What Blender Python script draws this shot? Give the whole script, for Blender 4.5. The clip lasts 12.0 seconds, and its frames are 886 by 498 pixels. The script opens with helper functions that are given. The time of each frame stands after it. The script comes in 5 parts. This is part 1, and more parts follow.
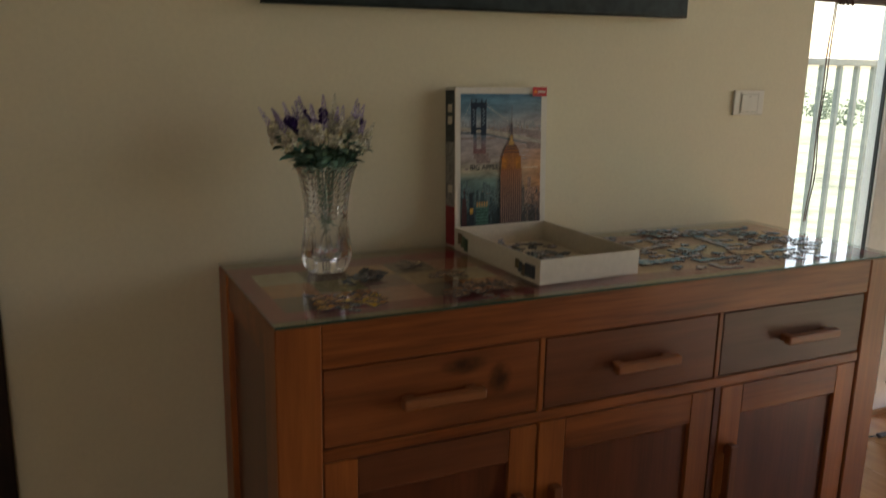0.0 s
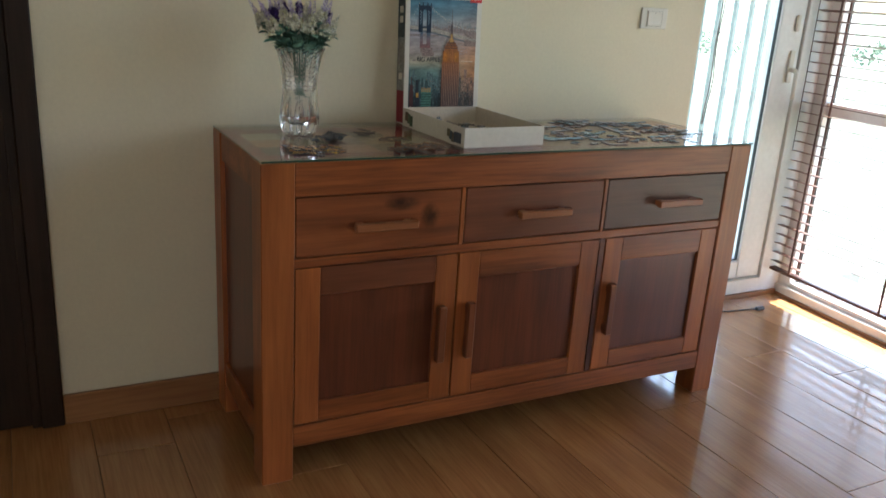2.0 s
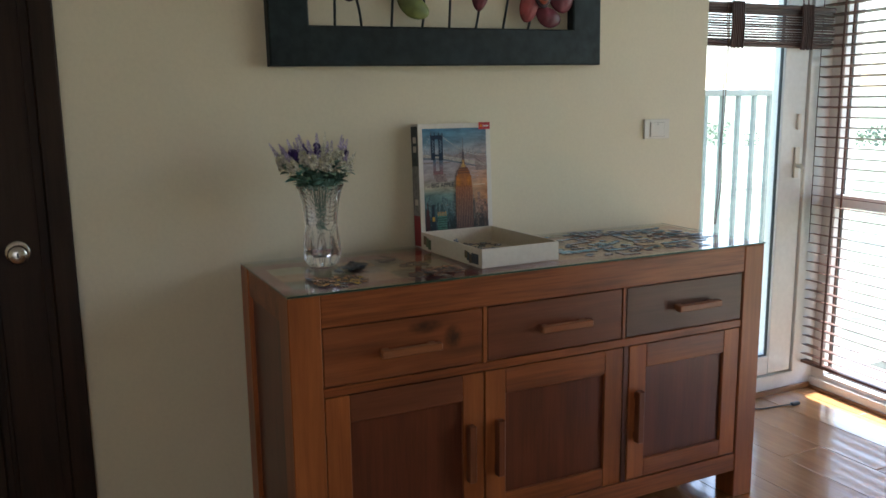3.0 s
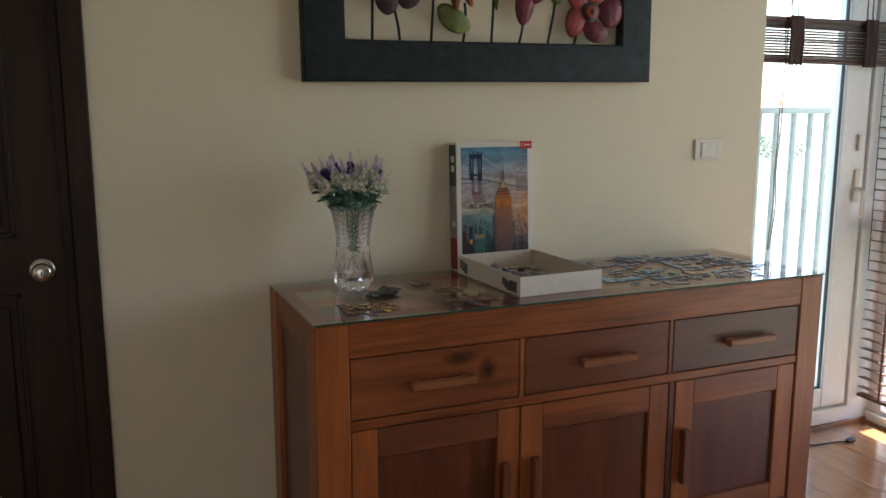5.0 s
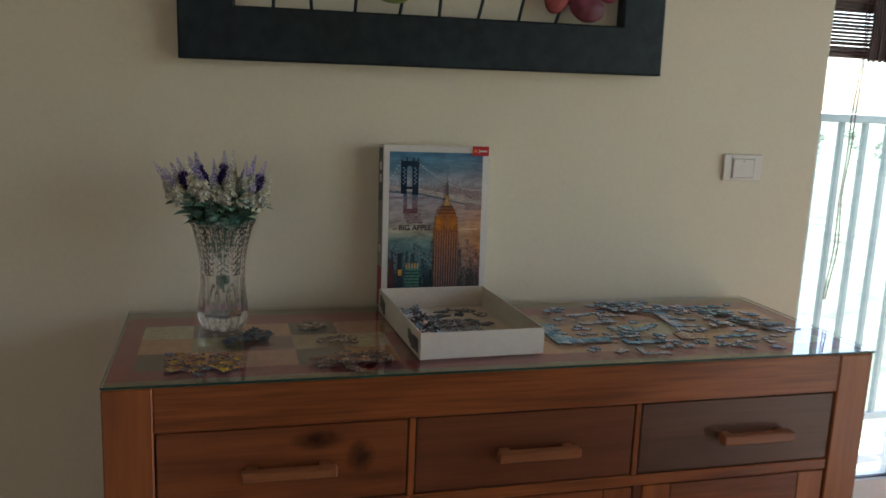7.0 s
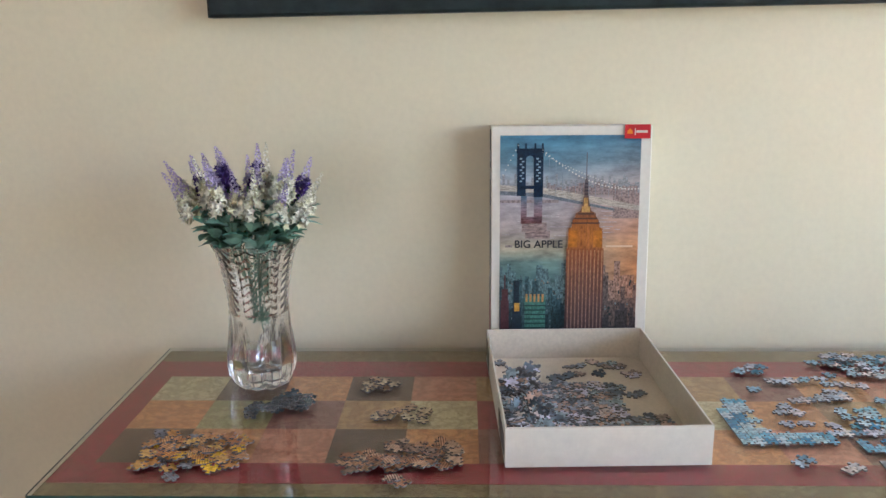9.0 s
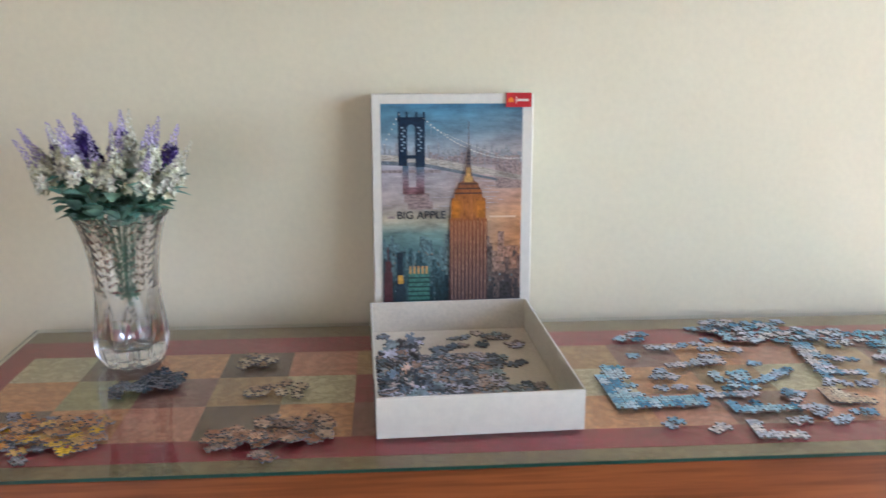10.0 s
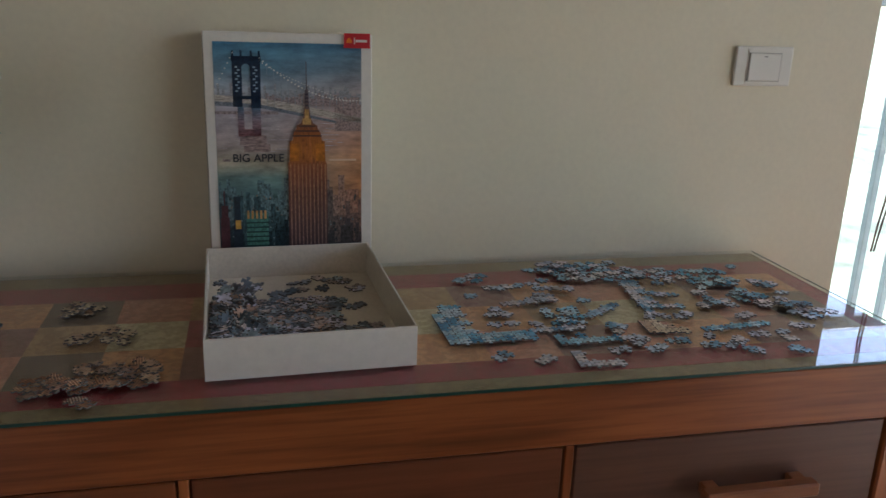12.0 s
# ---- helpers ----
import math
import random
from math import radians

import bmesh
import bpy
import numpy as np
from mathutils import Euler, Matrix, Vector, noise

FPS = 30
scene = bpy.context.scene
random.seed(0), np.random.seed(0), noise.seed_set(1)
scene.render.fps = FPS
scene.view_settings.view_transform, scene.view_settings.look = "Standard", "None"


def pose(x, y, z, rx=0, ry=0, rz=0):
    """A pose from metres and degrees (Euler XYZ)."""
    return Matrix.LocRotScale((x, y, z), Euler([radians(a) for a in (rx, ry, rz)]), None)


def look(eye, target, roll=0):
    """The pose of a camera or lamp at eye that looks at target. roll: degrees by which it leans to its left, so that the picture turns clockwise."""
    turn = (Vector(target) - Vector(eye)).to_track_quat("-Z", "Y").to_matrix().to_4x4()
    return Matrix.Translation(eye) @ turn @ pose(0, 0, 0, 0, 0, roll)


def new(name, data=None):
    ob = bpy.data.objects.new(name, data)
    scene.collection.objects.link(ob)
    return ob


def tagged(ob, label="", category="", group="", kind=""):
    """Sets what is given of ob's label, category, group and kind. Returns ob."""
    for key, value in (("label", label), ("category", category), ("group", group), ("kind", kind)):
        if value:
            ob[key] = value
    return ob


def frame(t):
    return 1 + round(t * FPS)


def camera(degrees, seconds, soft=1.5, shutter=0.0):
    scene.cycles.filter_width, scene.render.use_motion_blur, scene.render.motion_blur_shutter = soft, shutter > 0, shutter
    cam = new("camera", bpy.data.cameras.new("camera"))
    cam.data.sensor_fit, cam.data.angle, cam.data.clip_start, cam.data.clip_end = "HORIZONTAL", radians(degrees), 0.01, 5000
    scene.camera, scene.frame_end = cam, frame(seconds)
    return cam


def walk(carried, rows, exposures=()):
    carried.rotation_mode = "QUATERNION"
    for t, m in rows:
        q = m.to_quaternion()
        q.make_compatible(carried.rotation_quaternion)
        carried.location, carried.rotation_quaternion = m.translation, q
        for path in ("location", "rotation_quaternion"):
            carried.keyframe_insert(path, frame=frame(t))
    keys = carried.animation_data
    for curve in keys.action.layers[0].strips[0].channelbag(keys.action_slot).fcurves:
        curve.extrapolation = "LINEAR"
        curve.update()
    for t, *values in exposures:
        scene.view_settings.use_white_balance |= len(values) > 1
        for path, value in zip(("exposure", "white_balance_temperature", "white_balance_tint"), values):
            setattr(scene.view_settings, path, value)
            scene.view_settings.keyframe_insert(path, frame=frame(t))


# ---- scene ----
cam = camera(56.6, 12.0, soft=1.5, shutter=0.3)
PATH = [
    (0, (-0.337, -1.91, 1.365), (0.51, -0.151, 0.927), 1.2),
    (0.5, (-0.472, -2.047, 1.311), (0.325, -0.314, 0.711), 2.4),
    (1, (-0.575, -2.154, 1.283), (0.242, -0.459, 0.605), 4.6),
    (1.5, (-0.564, -2.321, 1.293), (0.351, -0.678, 0.613), 7.1),
    (2, (-0.52, -2.449, 1.327), (0.382, -0.769, 0.724), 3.7),
    (2.5, (-0.541, -2.475, 1.355), (0.355, -0.755, 0.863), 2.9),
    (3, (-0.53, -2.502, 1.378), (0.336, -0.733, 1.028), -0.7),
    (3.5, (-0.526, -2.506, 1.376), (0.312, -0.72, 1.048), -1.7),
    (5.5, (-0.385, -2.305, 1.418), (0.373, -0.484, 1.086), 0.5),
    (6, (-0.186, -2.201, 1.421), (0.548, -0.369, 1.098), 0.6),
    (6.5, (0.024, -2.136, 1.43), (0.691, -0.281, 1.093), 1.8),
    (8.5, (0.529, -1.5, 1.439), (0.531, 0.447, 0.983), 0.4),
    (9, (0.543, -1.436, 1.433), (0.493, 0.508, 0.967), -0.5),
    (9.5, (0.571, -1.411, 1.414), (0.506, 0.531, 0.939), -1.3),
    (10, (0.613, -1.416, 1.4), (0.749, 0.517, 0.903), 0.1),
    (10.5, (0.668, -1.42, 1.38), (0.896, 0.495, 0.852), 0.1),
    (11, (0.703, -1.431, 1.38), (1.105, 0.448, 0.827), 0.9),
    (11.5, (0.705, -1.436, 1.377), (1.154, 0.426, 0.802), 1.3),
    (12, (0.664, -1.429, 1.372), (1.106, 0.432, 0.79), 2.1),
]
EXPOSURES = [(0, 2.03, 7500, 15), (0.5, 3.81, 6600, 13), (1, 4.07, 6250, 11), (1.5, 3.76, 6000, 11), (2, 2.99, 6000, 9), (2.5, 2.61, 6000, 9), (3, 2.62, 6000, 11), (3.5, 2.61, 6050, 12), (5.5, 2.73, 6150, 15), (6, 2.50, 6150, 15),
             (6.5, 2.29, 6100, 14), (8.5, 3.73, 5900, 16), (9, 3.95, 5700, 17), (9.5, 3.94, 5600, 18), (10, 3.98, 5500, 17), (10.5, 3.80, 5350, 16), (11, 3.28, 5450, 16), (11.5, 2.47, 5700, 16), (12, 2.36, 5900, 17)]
walk(cam, [(t, look(e, a, r)) for t, e, a, r in PATH], EXPOSURES)

# ---------------------------------------------------------------- light
world = bpy.data.worlds.new("sky")
scene.world = world
world.use_nodes = True
_n, _l = world.node_tree.nodes, world.node_tree.links
sky = _n.new("ShaderNodeTexSky")
sky.sky_type, sky.sun_disc = "NISHITA", False
sky.sun_elevation, sky.sun_rotation = radians(50), radians(90)
sky.dust_density = 2.2
_l.new(sky.outputs["Color"], _n["Background"].inputs["Color"])
_n["Background"].inputs["Strength"].default_value = 0.15
sun = new("sun", bpy.data.lights.new("sun", "SUN"))
sun.data.energy, sun.data.angle, sun.data.color = 5.0, radians(0.5), (1.0, 0.97, 0.92)
sun.matrix_world = look((0, 0, 0), (-0.640, -0.050, -0.766))
# unseen fill lamp, added behind the viewer to brighten the wall and cabinet front
back_light = new("back_fill_light", bpy.data.lights.new("back_fill_light", "AREA"))
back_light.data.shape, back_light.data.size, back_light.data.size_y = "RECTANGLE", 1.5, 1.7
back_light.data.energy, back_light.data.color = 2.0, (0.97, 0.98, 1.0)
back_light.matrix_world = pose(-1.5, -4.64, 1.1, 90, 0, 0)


# ---------------------------------------------------------------- material helpers
def nodes_of(m):
    m.use_nodes = True
    t = m.node_tree
    return t.nodes, t.links, t.nodes["Principled BSDF"]


def ramp(n, stops):
    r = n.new("ShaderNodeValToRGB")
    e = r.color_ramp.elements
    while len(e) < len(stops):
        e.new(0.5)
    for k, (p, c) in zip(e, stops):
        k.position, k.color = p, (*c, 1)
    return r


def mixc(n, l, kind, fac, a, b):
    m = n.new("ShaderNodeMix")
    m.data_type, m.blend_type = "RGBA", kind
    for sock, v in ((m.inputs[0], fac), (m.inputs[6], a), (m.inputs[7], b)):
        if isinstance(v, (int, float)):
            sock.default_value = v
        elif isinstance(v, tuple):
            sock.default_value = (*v, 1)
        else:
            l.new(v, sock)
    return m.outputs[2]


def noise_tex(n, l, scale, detail=4, stretch=None, coord="Object", rough=0.55):
    c = n.new("ShaderNodeTexCoord")
    mp = n.new("ShaderNodeMapping")
    l.new(c.outputs[coord], mp.inputs[0])
    if stretch:
        mp.inputs["Scale"].default_value = stretch
    t = n.new("ShaderNodeTexNoise")
    t.inputs["Scale"].default_value, t.inputs["Detail"].default_value = scale, detail
    t.inputs["Roughness"].default_value = rough
    l.new(mp.outputs[0], t.inputs["Vector"])
    return t.outputs["Fac"], mp


def add_bump(n, l, b, height, strength, dist):
    k = n.new("ShaderNodeBump")
    k.inputs["Strength"].default_value, k.inputs["Distance"].default_value = strength, dist
    l.new(height, k.inputs["Height"])
    l.new(k.outputs[0], b.inputs["Normal"])


def plain(name, col, rough=0.5, metal=0.0, vary=0.08, scale=30, bump=0.15, dist=0.0006, spec=0.5, rnd=0.0):
    """A surface of one colour with mottling at two scales and fine relief."""
    m = bpy.data.materials.new(name)
    n, l, b = nodes_of(m)
    f1, _ = noise_tex(n, l, scale)
    f2, _ = noise_tex(n, l, scale * 0.12, 3)
    dark = tuple(c * (1 - vary * 1.6) for c in col)
    light = tuple(min(1, c * (1 + vary)) for c in col)
    c1 = ramp(n, [(0.3, dark), (0.7, light)])
    l.new(f1, c1.inputs[0])
    c2 = ramp(n, [(0.3, (1 - vary,) * 3), (0.7, (1, 1, 1))])
    l.new(f2, c2.inputs[0])
    out = mixc(n, l, "MULTIPLY", 1.0, c1.outputs[0], c2.outputs[0])
    if rnd:
        o = n.new("ShaderNodeObjectInfo")
        c3 = ramp(n, [(0, (1 - rnd,) * 3), (1, (1, 1, 1))])
        l.new(o.outputs["Random"], c3.inputs[0])
        out = mixc(n, l, "MULTIPLY", 1.0, out, c3.outputs[0])
    l.new(out, b.inputs["Base Color"])
    b.inputs["Roughness"].default_value, b.inputs["Metallic"].default_value = rough, metal
    b.inputs["Specular IOR Level"].default_value = spec
    if bump:
        add_bump(n, l, b, f1, bump, dist)
    return m


def wood(name, light, dark, axis="x", rough=0.38, knots=0.0, rnd=0.0, scale=1.0, coat=0.0, bump=0.12, coat_rough=0.05, spec=0.5, grain=0.45):
    """Timber with long grain along one axis, pores, broad colour drift and a few knots."""
    m = bpy.data.materials.new(name)
    n, l, b = nodes_of(m)
    i = "xyz".index(axis)
    s1, s2 = [9.0] * 3, [55.0] * 3
    s1[i], s2[i] = 0.9, 2.2
    f1, mp1 = noise_tex(n, l, 2.2 * scale, 5, tuple(s1))
    f2, mp2 = noise_tex(n, l, 2.5 * scale, 4, tuple(s2))
    f3, mp3 = noise_tex(n, l, 3.0 * scale, 2)
    o = n.new("ShaderNodeObjectInfo")
    sc = n.new("ShaderNodeMath")
    sc.operation = "MULTIPLY"
    sc.inputs[1].default_value = 37.0
    l.new(o.outputs["Random"], sc.inputs[0])
    for mp in (mp1, mp2, mp3):
        l.new(sc.outputs[0], mp.inputs["Location"])
    mid = tuple((a + c) / 2 for a, c in zip(light, dark))
    c1 = ramp(n, [(0.28, dark), (0.5, mid), (0.72, light)])
    l.new(f1, c1.inputs[0])
    c2 = ramp(n, [(0.35, (0.62, 0.58, 0.54)), (0.6, (1, 1, 1))])
    l.new(f2, c2.inputs[0])
    out = mixc(n, l, "MULTIPLY", grain, c1.outputs[0], c2.outputs[0])
    c3 = ramp(n, [(0.3, (0.78, 0.76, 0.74)), (0.7, (1.0, 1.0, 1.0))])
    l.new(f3, c3.inputs[0])
    out = mixc(n, l, "MULTIPLY", 0.7, out, c3.outputs[0])
    if knots:
        v = n.new("ShaderNodeTexVoronoi")
        v.inputs["Scale"].default_value = knots
        l.new(mp3.outputs[0], v.inputs["Vector"])
        c4 = ramp(n, [(0.0, (0.25, 0.2, 0.17)), (0.09, (0.45, 0.4, 0.36)), (0.2, (1, 1, 1))])
        l.new(v.outputs["Distance"], c4.inputs[0])
        out = mixc(n, l, "MULTIPLY", 1.0, out, c4.outputs[0])
    if rnd:
        c5 = ramp(n, [(0, (1 - rnd, 1 - rnd, 1 - rnd)), (1, (1, 1, 1))])
        l.new(o.outputs["Random"], c5.inputs[0])
        out = mixc(n, l, "MULTIPLY", 1.0, out, c5.outputs[0])
    l.new(out, b.inputs["Base Color"])
    b.inputs["Roughness"].default_value = rough
    b.inputs["Coat Weight"].default_value = coat
    b.inputs["Coat Roughness"].default_value = coat_rough
    b.inputs["Specular IOR Level"].default_value = spec
    add_bump(n, l, b, f2, bump, 0.0006)
    return m


def thin_glass(name, tint=(1, 1, 1), gloss=0.95, least=0.035):
    """A flat sheet: clear straight through, mirrored by Fresnel."""
    m = bpy.data.materials.new(name)
    n, l, b = nodes_of(m)
    n.remove(b)
    tr_, gl_, fr_, mx = n.new("ShaderNodeBsdfTransparent"), n.new("ShaderNodeBsdfGlossy"), n.new("ShaderNodeLayerWeight"), n.new("ShaderNodeMixShader")
    tr_.inputs[0].default_value = (*tint, 1)
    gl_.inputs["Roughness"].default_value = 0.0
    fr_.inputs["Blend"].default_value = 0.5
    pw, ad = n.new("ShaderNodeMath"), n.new("ShaderNodeMath")
    pw.operation, ad.operation = "POWER", "MULTIPLY_ADD"
    ad.use_clamp = True
    pw.inputs[1].default_value, ad.inputs[1].default_value, ad.inputs[2].default_value = 5.0, gloss, least
    l.new(fr_.outputs["Facing"], pw.inputs[0])
    l.new(pw.outputs[0], ad.inputs[0])
    l.new(ad.outputs[0], mx.inputs[0])
    l.new(tr_.outputs[0], mx.inputs[1])
    l.new(gl_.outputs[0], mx.inputs[2])
    l.new(mx.outputs[0], n["Material Output"].inputs[0])
    return m


def crystal(name):
    """Cut crystal: half bends the light, half lets it straight through."""
    m = bpy.data.materials.new(name)
    n, l, b = nodes_of(m)
    b.inputs["Base Color"].default_value = (0.97, 0.97, 0.98, 1)
    b.inputs["Transmission Weight"].default_value, b.inputs["IOR"].default_value, b.inputs["Roughness"].default_value = 1.0, 1.5, 0.0
    tr_, mx = n.new("ShaderNodeBsdfTransparent"), n.new("ShaderNodeMixShader")
    tr_.inputs[0].default_value = (0.96, 0.96, 0.97, 1)
    mx.inputs[0].default_value = 0.97
    l.new(tr_.outputs[0], mx.inputs[1])
    l.new(b.outputs[0], mx.inputs[2])
    l.new(mx.outputs[0], n["Material Output"].inputs[0])
    return m


def picked(name, stops, rough=0.5, grain=60, island=False, stripes=0.0):
    """Colour picked from a palette, piece by piece, with a little print mottling."""
    m = bpy.data.materials.new(name)
    n, l, b = nodes_of(m)
    if island:
        src = n.new("ShaderNodeNewGeometry").outputs["Random Per Island"]
    else:
        src = n.new("ShaderNodeObjectInfo").outputs["Random"]
    r = ramp(n, stops)
    r.color_ramp.interpolation = "CONSTANT"
    l.new(src, r.inputs[0])
    f, mp = noise_tex(n, l, grain, 3)
    c = ramp(n, [(0.32, (0.42, 0.42, 0.42)), (0.5, (0.95, 0.95, 0.95)), (0.7, (1.3, 1.3, 1.3))])
    l.new(f, c.inputs[0])
    out = mixc(n, l, "MULTIPLY", 0.8, r.outputs[0], c.outputs[0])
    if stripes:
        w = n.new("ShaderNodeTexWave")
        w.inputs["Scale"].default_value, w.inputs["Distortion"].default_value = 95, 0.8
        l.new(mp.outputs[0], w.inputs["Vector"])
        c2 = ramp(n, [(0.35, (0.25, 0.22, 0.22)), (0.6, (1.15, 1.1, 1.05))])
        l.new(w.outputs["Fac"], c2.inputs[0])
        out = mixc(n, l, "MULTIPLY", stripes, out, c2.outputs[0])
    l.new(out, b.inputs["Base Color"])
    b.inputs["Roughness"].default_value = rough
    return m


# ---------------------------------------------------------------- materials
M_WALL = plain("wall_paint", (0.75, 0.685, 0.515), 0.75, vary=0.018, scale=90, bump=0.05, dist=0.0006, spec=0.3)
M_CEIL = plain("ceiling_paint", (0.74, 0.71, 0.65), 0.8, vary=0.03, scale=120)
M_FLOOR = wood("laminate", (0.54, 0.265, 0.100), (0.40, 0.185, 0.066), "y", 0.24, rnd=0.16, coat=1.0, bump=0.04, coat_rough=0.085)
M_SUB = plain("floor_gap", (0.40, 0.21, 0.09), 0.5)
M_BASE = wood("baseboard_wood", (0.42, 0.21, 0.08), (0.30, 0.13, 0.05), "x", 0.4)
M_PVC = plain("white_frame", (0.78, 0.78, 0.76), 0.35, vary=0.03, scale=40, bump=0.03)
M_GLASS = thin_glass("window_glass", (0.98, 1.0, 0.99))
M_DOOR = wood("dark_door", (0.044, 0.024, 0.013), (0.022, 0.013, 0.008), "z", 0.5, rnd=0.1, spec=0.2)
M_STEEL = plain("satin_steel", (0.62, 0.60, 0.57), 0.25, 1.0, vary=0.05, bump=0.03)
M_DARKMETAL = plain("dark_metal", (0.05, 0.05, 0.05), 0.4, 0.8)
M_TEAK_X = wood("teak_rail", (0.46, 0.142, 0.041), (0.20, 0.054, 0.018), "x", 0.33, rnd=0.2, grain=0.85, bump=0.25)
M_TEAK_Z = wood("teak_post", (0.51, 0.162, 0.044), (0.27, 0.076, 0.023), "z", 0.33, rnd=0.2)
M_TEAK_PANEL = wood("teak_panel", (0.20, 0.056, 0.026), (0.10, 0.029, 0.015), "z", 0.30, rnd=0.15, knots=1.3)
M_DRAWER_A = wood("drawer_light", (0.40, 0.125, 0.042), (0.15, 0.042, 0.017), "x", 0.32, knots=1.1)
def knot_in(m, centre, size):
    """Adds one dark fuzzy knot to a timber, at a place on the part."""
    n, l, b = m.node_tree.nodes, m.node_tree.links, m.node_tree.nodes["Principled BSDF"]
    src = b.inputs["Base Color"].links[0].from_socket
    c, mp, g = n.new("ShaderNodeTexCoord"), n.new("ShaderNodeMapping"), n.new("ShaderNodeTexGradient")
    g.gradient_type = "SPHERICAL"
    mp.inputs["Scale"].default_value = [1 / q if q else 0 for q in size]
    mp.inputs["Location"].default_value = [-a / q if q else 0 for a, q in zip(centre, size)]
    wob, _ = noise_tex(n, l, 45, 3)
    l.new(c.outputs["Object"], mp.inputs[0])
    l.new(mp.outputs[0], g.inputs[0])
    ad = n.new("ShaderNodeMath")
    ad.operation = "MULTIPLY"
    l.new(g.outputs["Fac"], ad.inputs[0])
    l.new(wob, ad.inputs[1])
    r = ramp(n, [(0.02, (1, 1, 1)), (0.2, (0.55, 0.5, 0.48)), (0.42, (0.2, 0.17, 0.16))])
    l.new(ad.outputs[0], r.inputs[0])
    l.new(mixc(n, l, "MULTIPLY", 1.0, src, r.outputs[0]), b.inputs["Base Color"])


knot_in(M_DRAWER_A, (0.468 - 0.8225, 0, 0.735), (0.034, 0, 0.042))
knot_in(M_DRAWER_A, (0.385 - 0.8225, 0, 0.775), (0.060, 0, 0.022))
M_DRAWER_B = wood("drawer_mid", (0.22, 0.070, 0.030), (0.135, 0.041, 0.019), "x", 0.34)
M_DRAWER_C = wood("drawer_dark", (0.16, 0.072, 0.043), (0.10, 0.046, 0.030), "x", 0.36)
M_HANDLE = wood("handle_wood", (0.40, 0.155, 0.060), (0.27, 0.092, 0.036), "x", 0.36)
M_HANDLE_Z = wood("handle_wood_dark", (0.25, 0.078, 0.030), (0.15, 0.046, 0.019), "z", 0.36)
M_TOPGLASS = thin_glass("table_glass", (0.97, 0.99, 0.98), 1.05, 0.04)
M_GREEN_EDGE = plain("glass_edge", (0.006, 0.065, 0.05), 0.35, vary=0.1, bump=0)
M_CRYSTAL = crystal("cut_crystal")
M_CARD = plain("white_card", (0.74, 0.705, 0.63), 0.55, vary=0.03, scale=90, bump=0.05)
M_CARD_IN = plain("raw_card", (0.71, 0.64, 0.53), 0.8, vary=0.05, scale=200, bump=0.1)
# grey board of the pieces, their contact shade darkened into its colour
M_EDGE = plain("shaded_grey_board", (0.20, 0.19, 0.19), 0.85)
M_FRAME = plain("picture_frame_paint", (0.016, 0.028, 0.031), 0.55, vary=0.35, scale=25, bump=0.5, dist=0.002, spec=0.3)
M_SWITCH = plain("switch_plastic", (0.70, 0.66, 0.58), 0.35, vary=0.02, bump=0)
M_SWITCH_GAP = plain("switch_gap", (0.22, 0.20, 0.17), 0.6, vary=0.02, bump=0)
M_BLIND = wood("blind_slat", (0.17, 0.075, 0.048), (0.11, 0.045, 0.03), "x", 0.42, rnd=0.2)
M_STICK = wood("matchstick", (0.12, 0.05, 0.035), (0.06, 0.025, 0.02), "x", 0.5, rnd=0.3)
M_CORD = plain("cord", (0.11, 0.055, 0.04), 0.8)
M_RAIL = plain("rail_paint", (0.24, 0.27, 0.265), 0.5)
M_CONC = plain("balcony_concrete", (0.36, 0.35, 0.33), 0.85, vary=0.12, scale=12, bump=0.3)
M_GROUND = plain("far_fields", (0.17, 0.21, 0.14), 0.95, vary=0.42, scale=0.22, bump=0)
M_TREES = plain("far_leaves", (0.24, 0.29, 0.20), 0.9, vary=0.25, scale=0.6, bump=0)
M_CABLE = plain("black_cable", (0.03, 0.03, 0.03), 0.5)


# ---------------------------------------------------------------- mesh helpers
ORIGIN = {}


def thing(name, loc, label, category, group="", kind="", rot=0.0):
    ob = new(name)
    ob.empty_display_size = 0.05
    ob.matrix_basis = pose(*loc, 0, 0, rot)
    tagged(ob, label, category, group, kind)
    ORIGIN[ob] = Vector((0, 0, 0)) if rot else Vector(loc)
    return ob


def mesh_of(name, bm, mats, smooth=False):
    me = bpy.data.meshes.new(name)
    bm.normal_update()
    bm.to_mesh(me)
    bm.free()
    for m in (mats if isinstance(mats, (list, tuple)) else [mats]):
        me.materials.append(m)
    if smooth:
        for p in me.polygons:
            p.use_smooth = True
    return me


def part(name, bm, mats, parent, label="", smooth=False):
    o = ORIGIN.get(parent, Vector((0, 0, 0)))
    bmesh.ops.translate(bm, verts=bm.verts, vec=-o)
    ob = new(name, mesh_of(name, bm, mats, smooth))
    ob.parent = parent
    ORIGIN[ob] = o
    if label:
        ob["label"] = label
    return ob


def solo(name, bm, mats, label, category, group="", kind="", base=None, smooth=False):
    """A thing of one mesh, its origin at the foot of its middle."""
    if base is None:
        xs, ys, zs = zip(*[v.co for v in bm.verts])
        base = ((min(xs) + max(xs)) / 2, (min(ys) + max(ys)) / 2, min(zs))
    bmesh.ops.translate(bm, verts=bm.verts, vec=-Vector(base))
    ob = new(name, mesh_of(name, bm, mats, smooth))
    ob.location = base
    ORIGIN[ob] = Vector(base)
    return tagged(ob, label, category, group, kind)


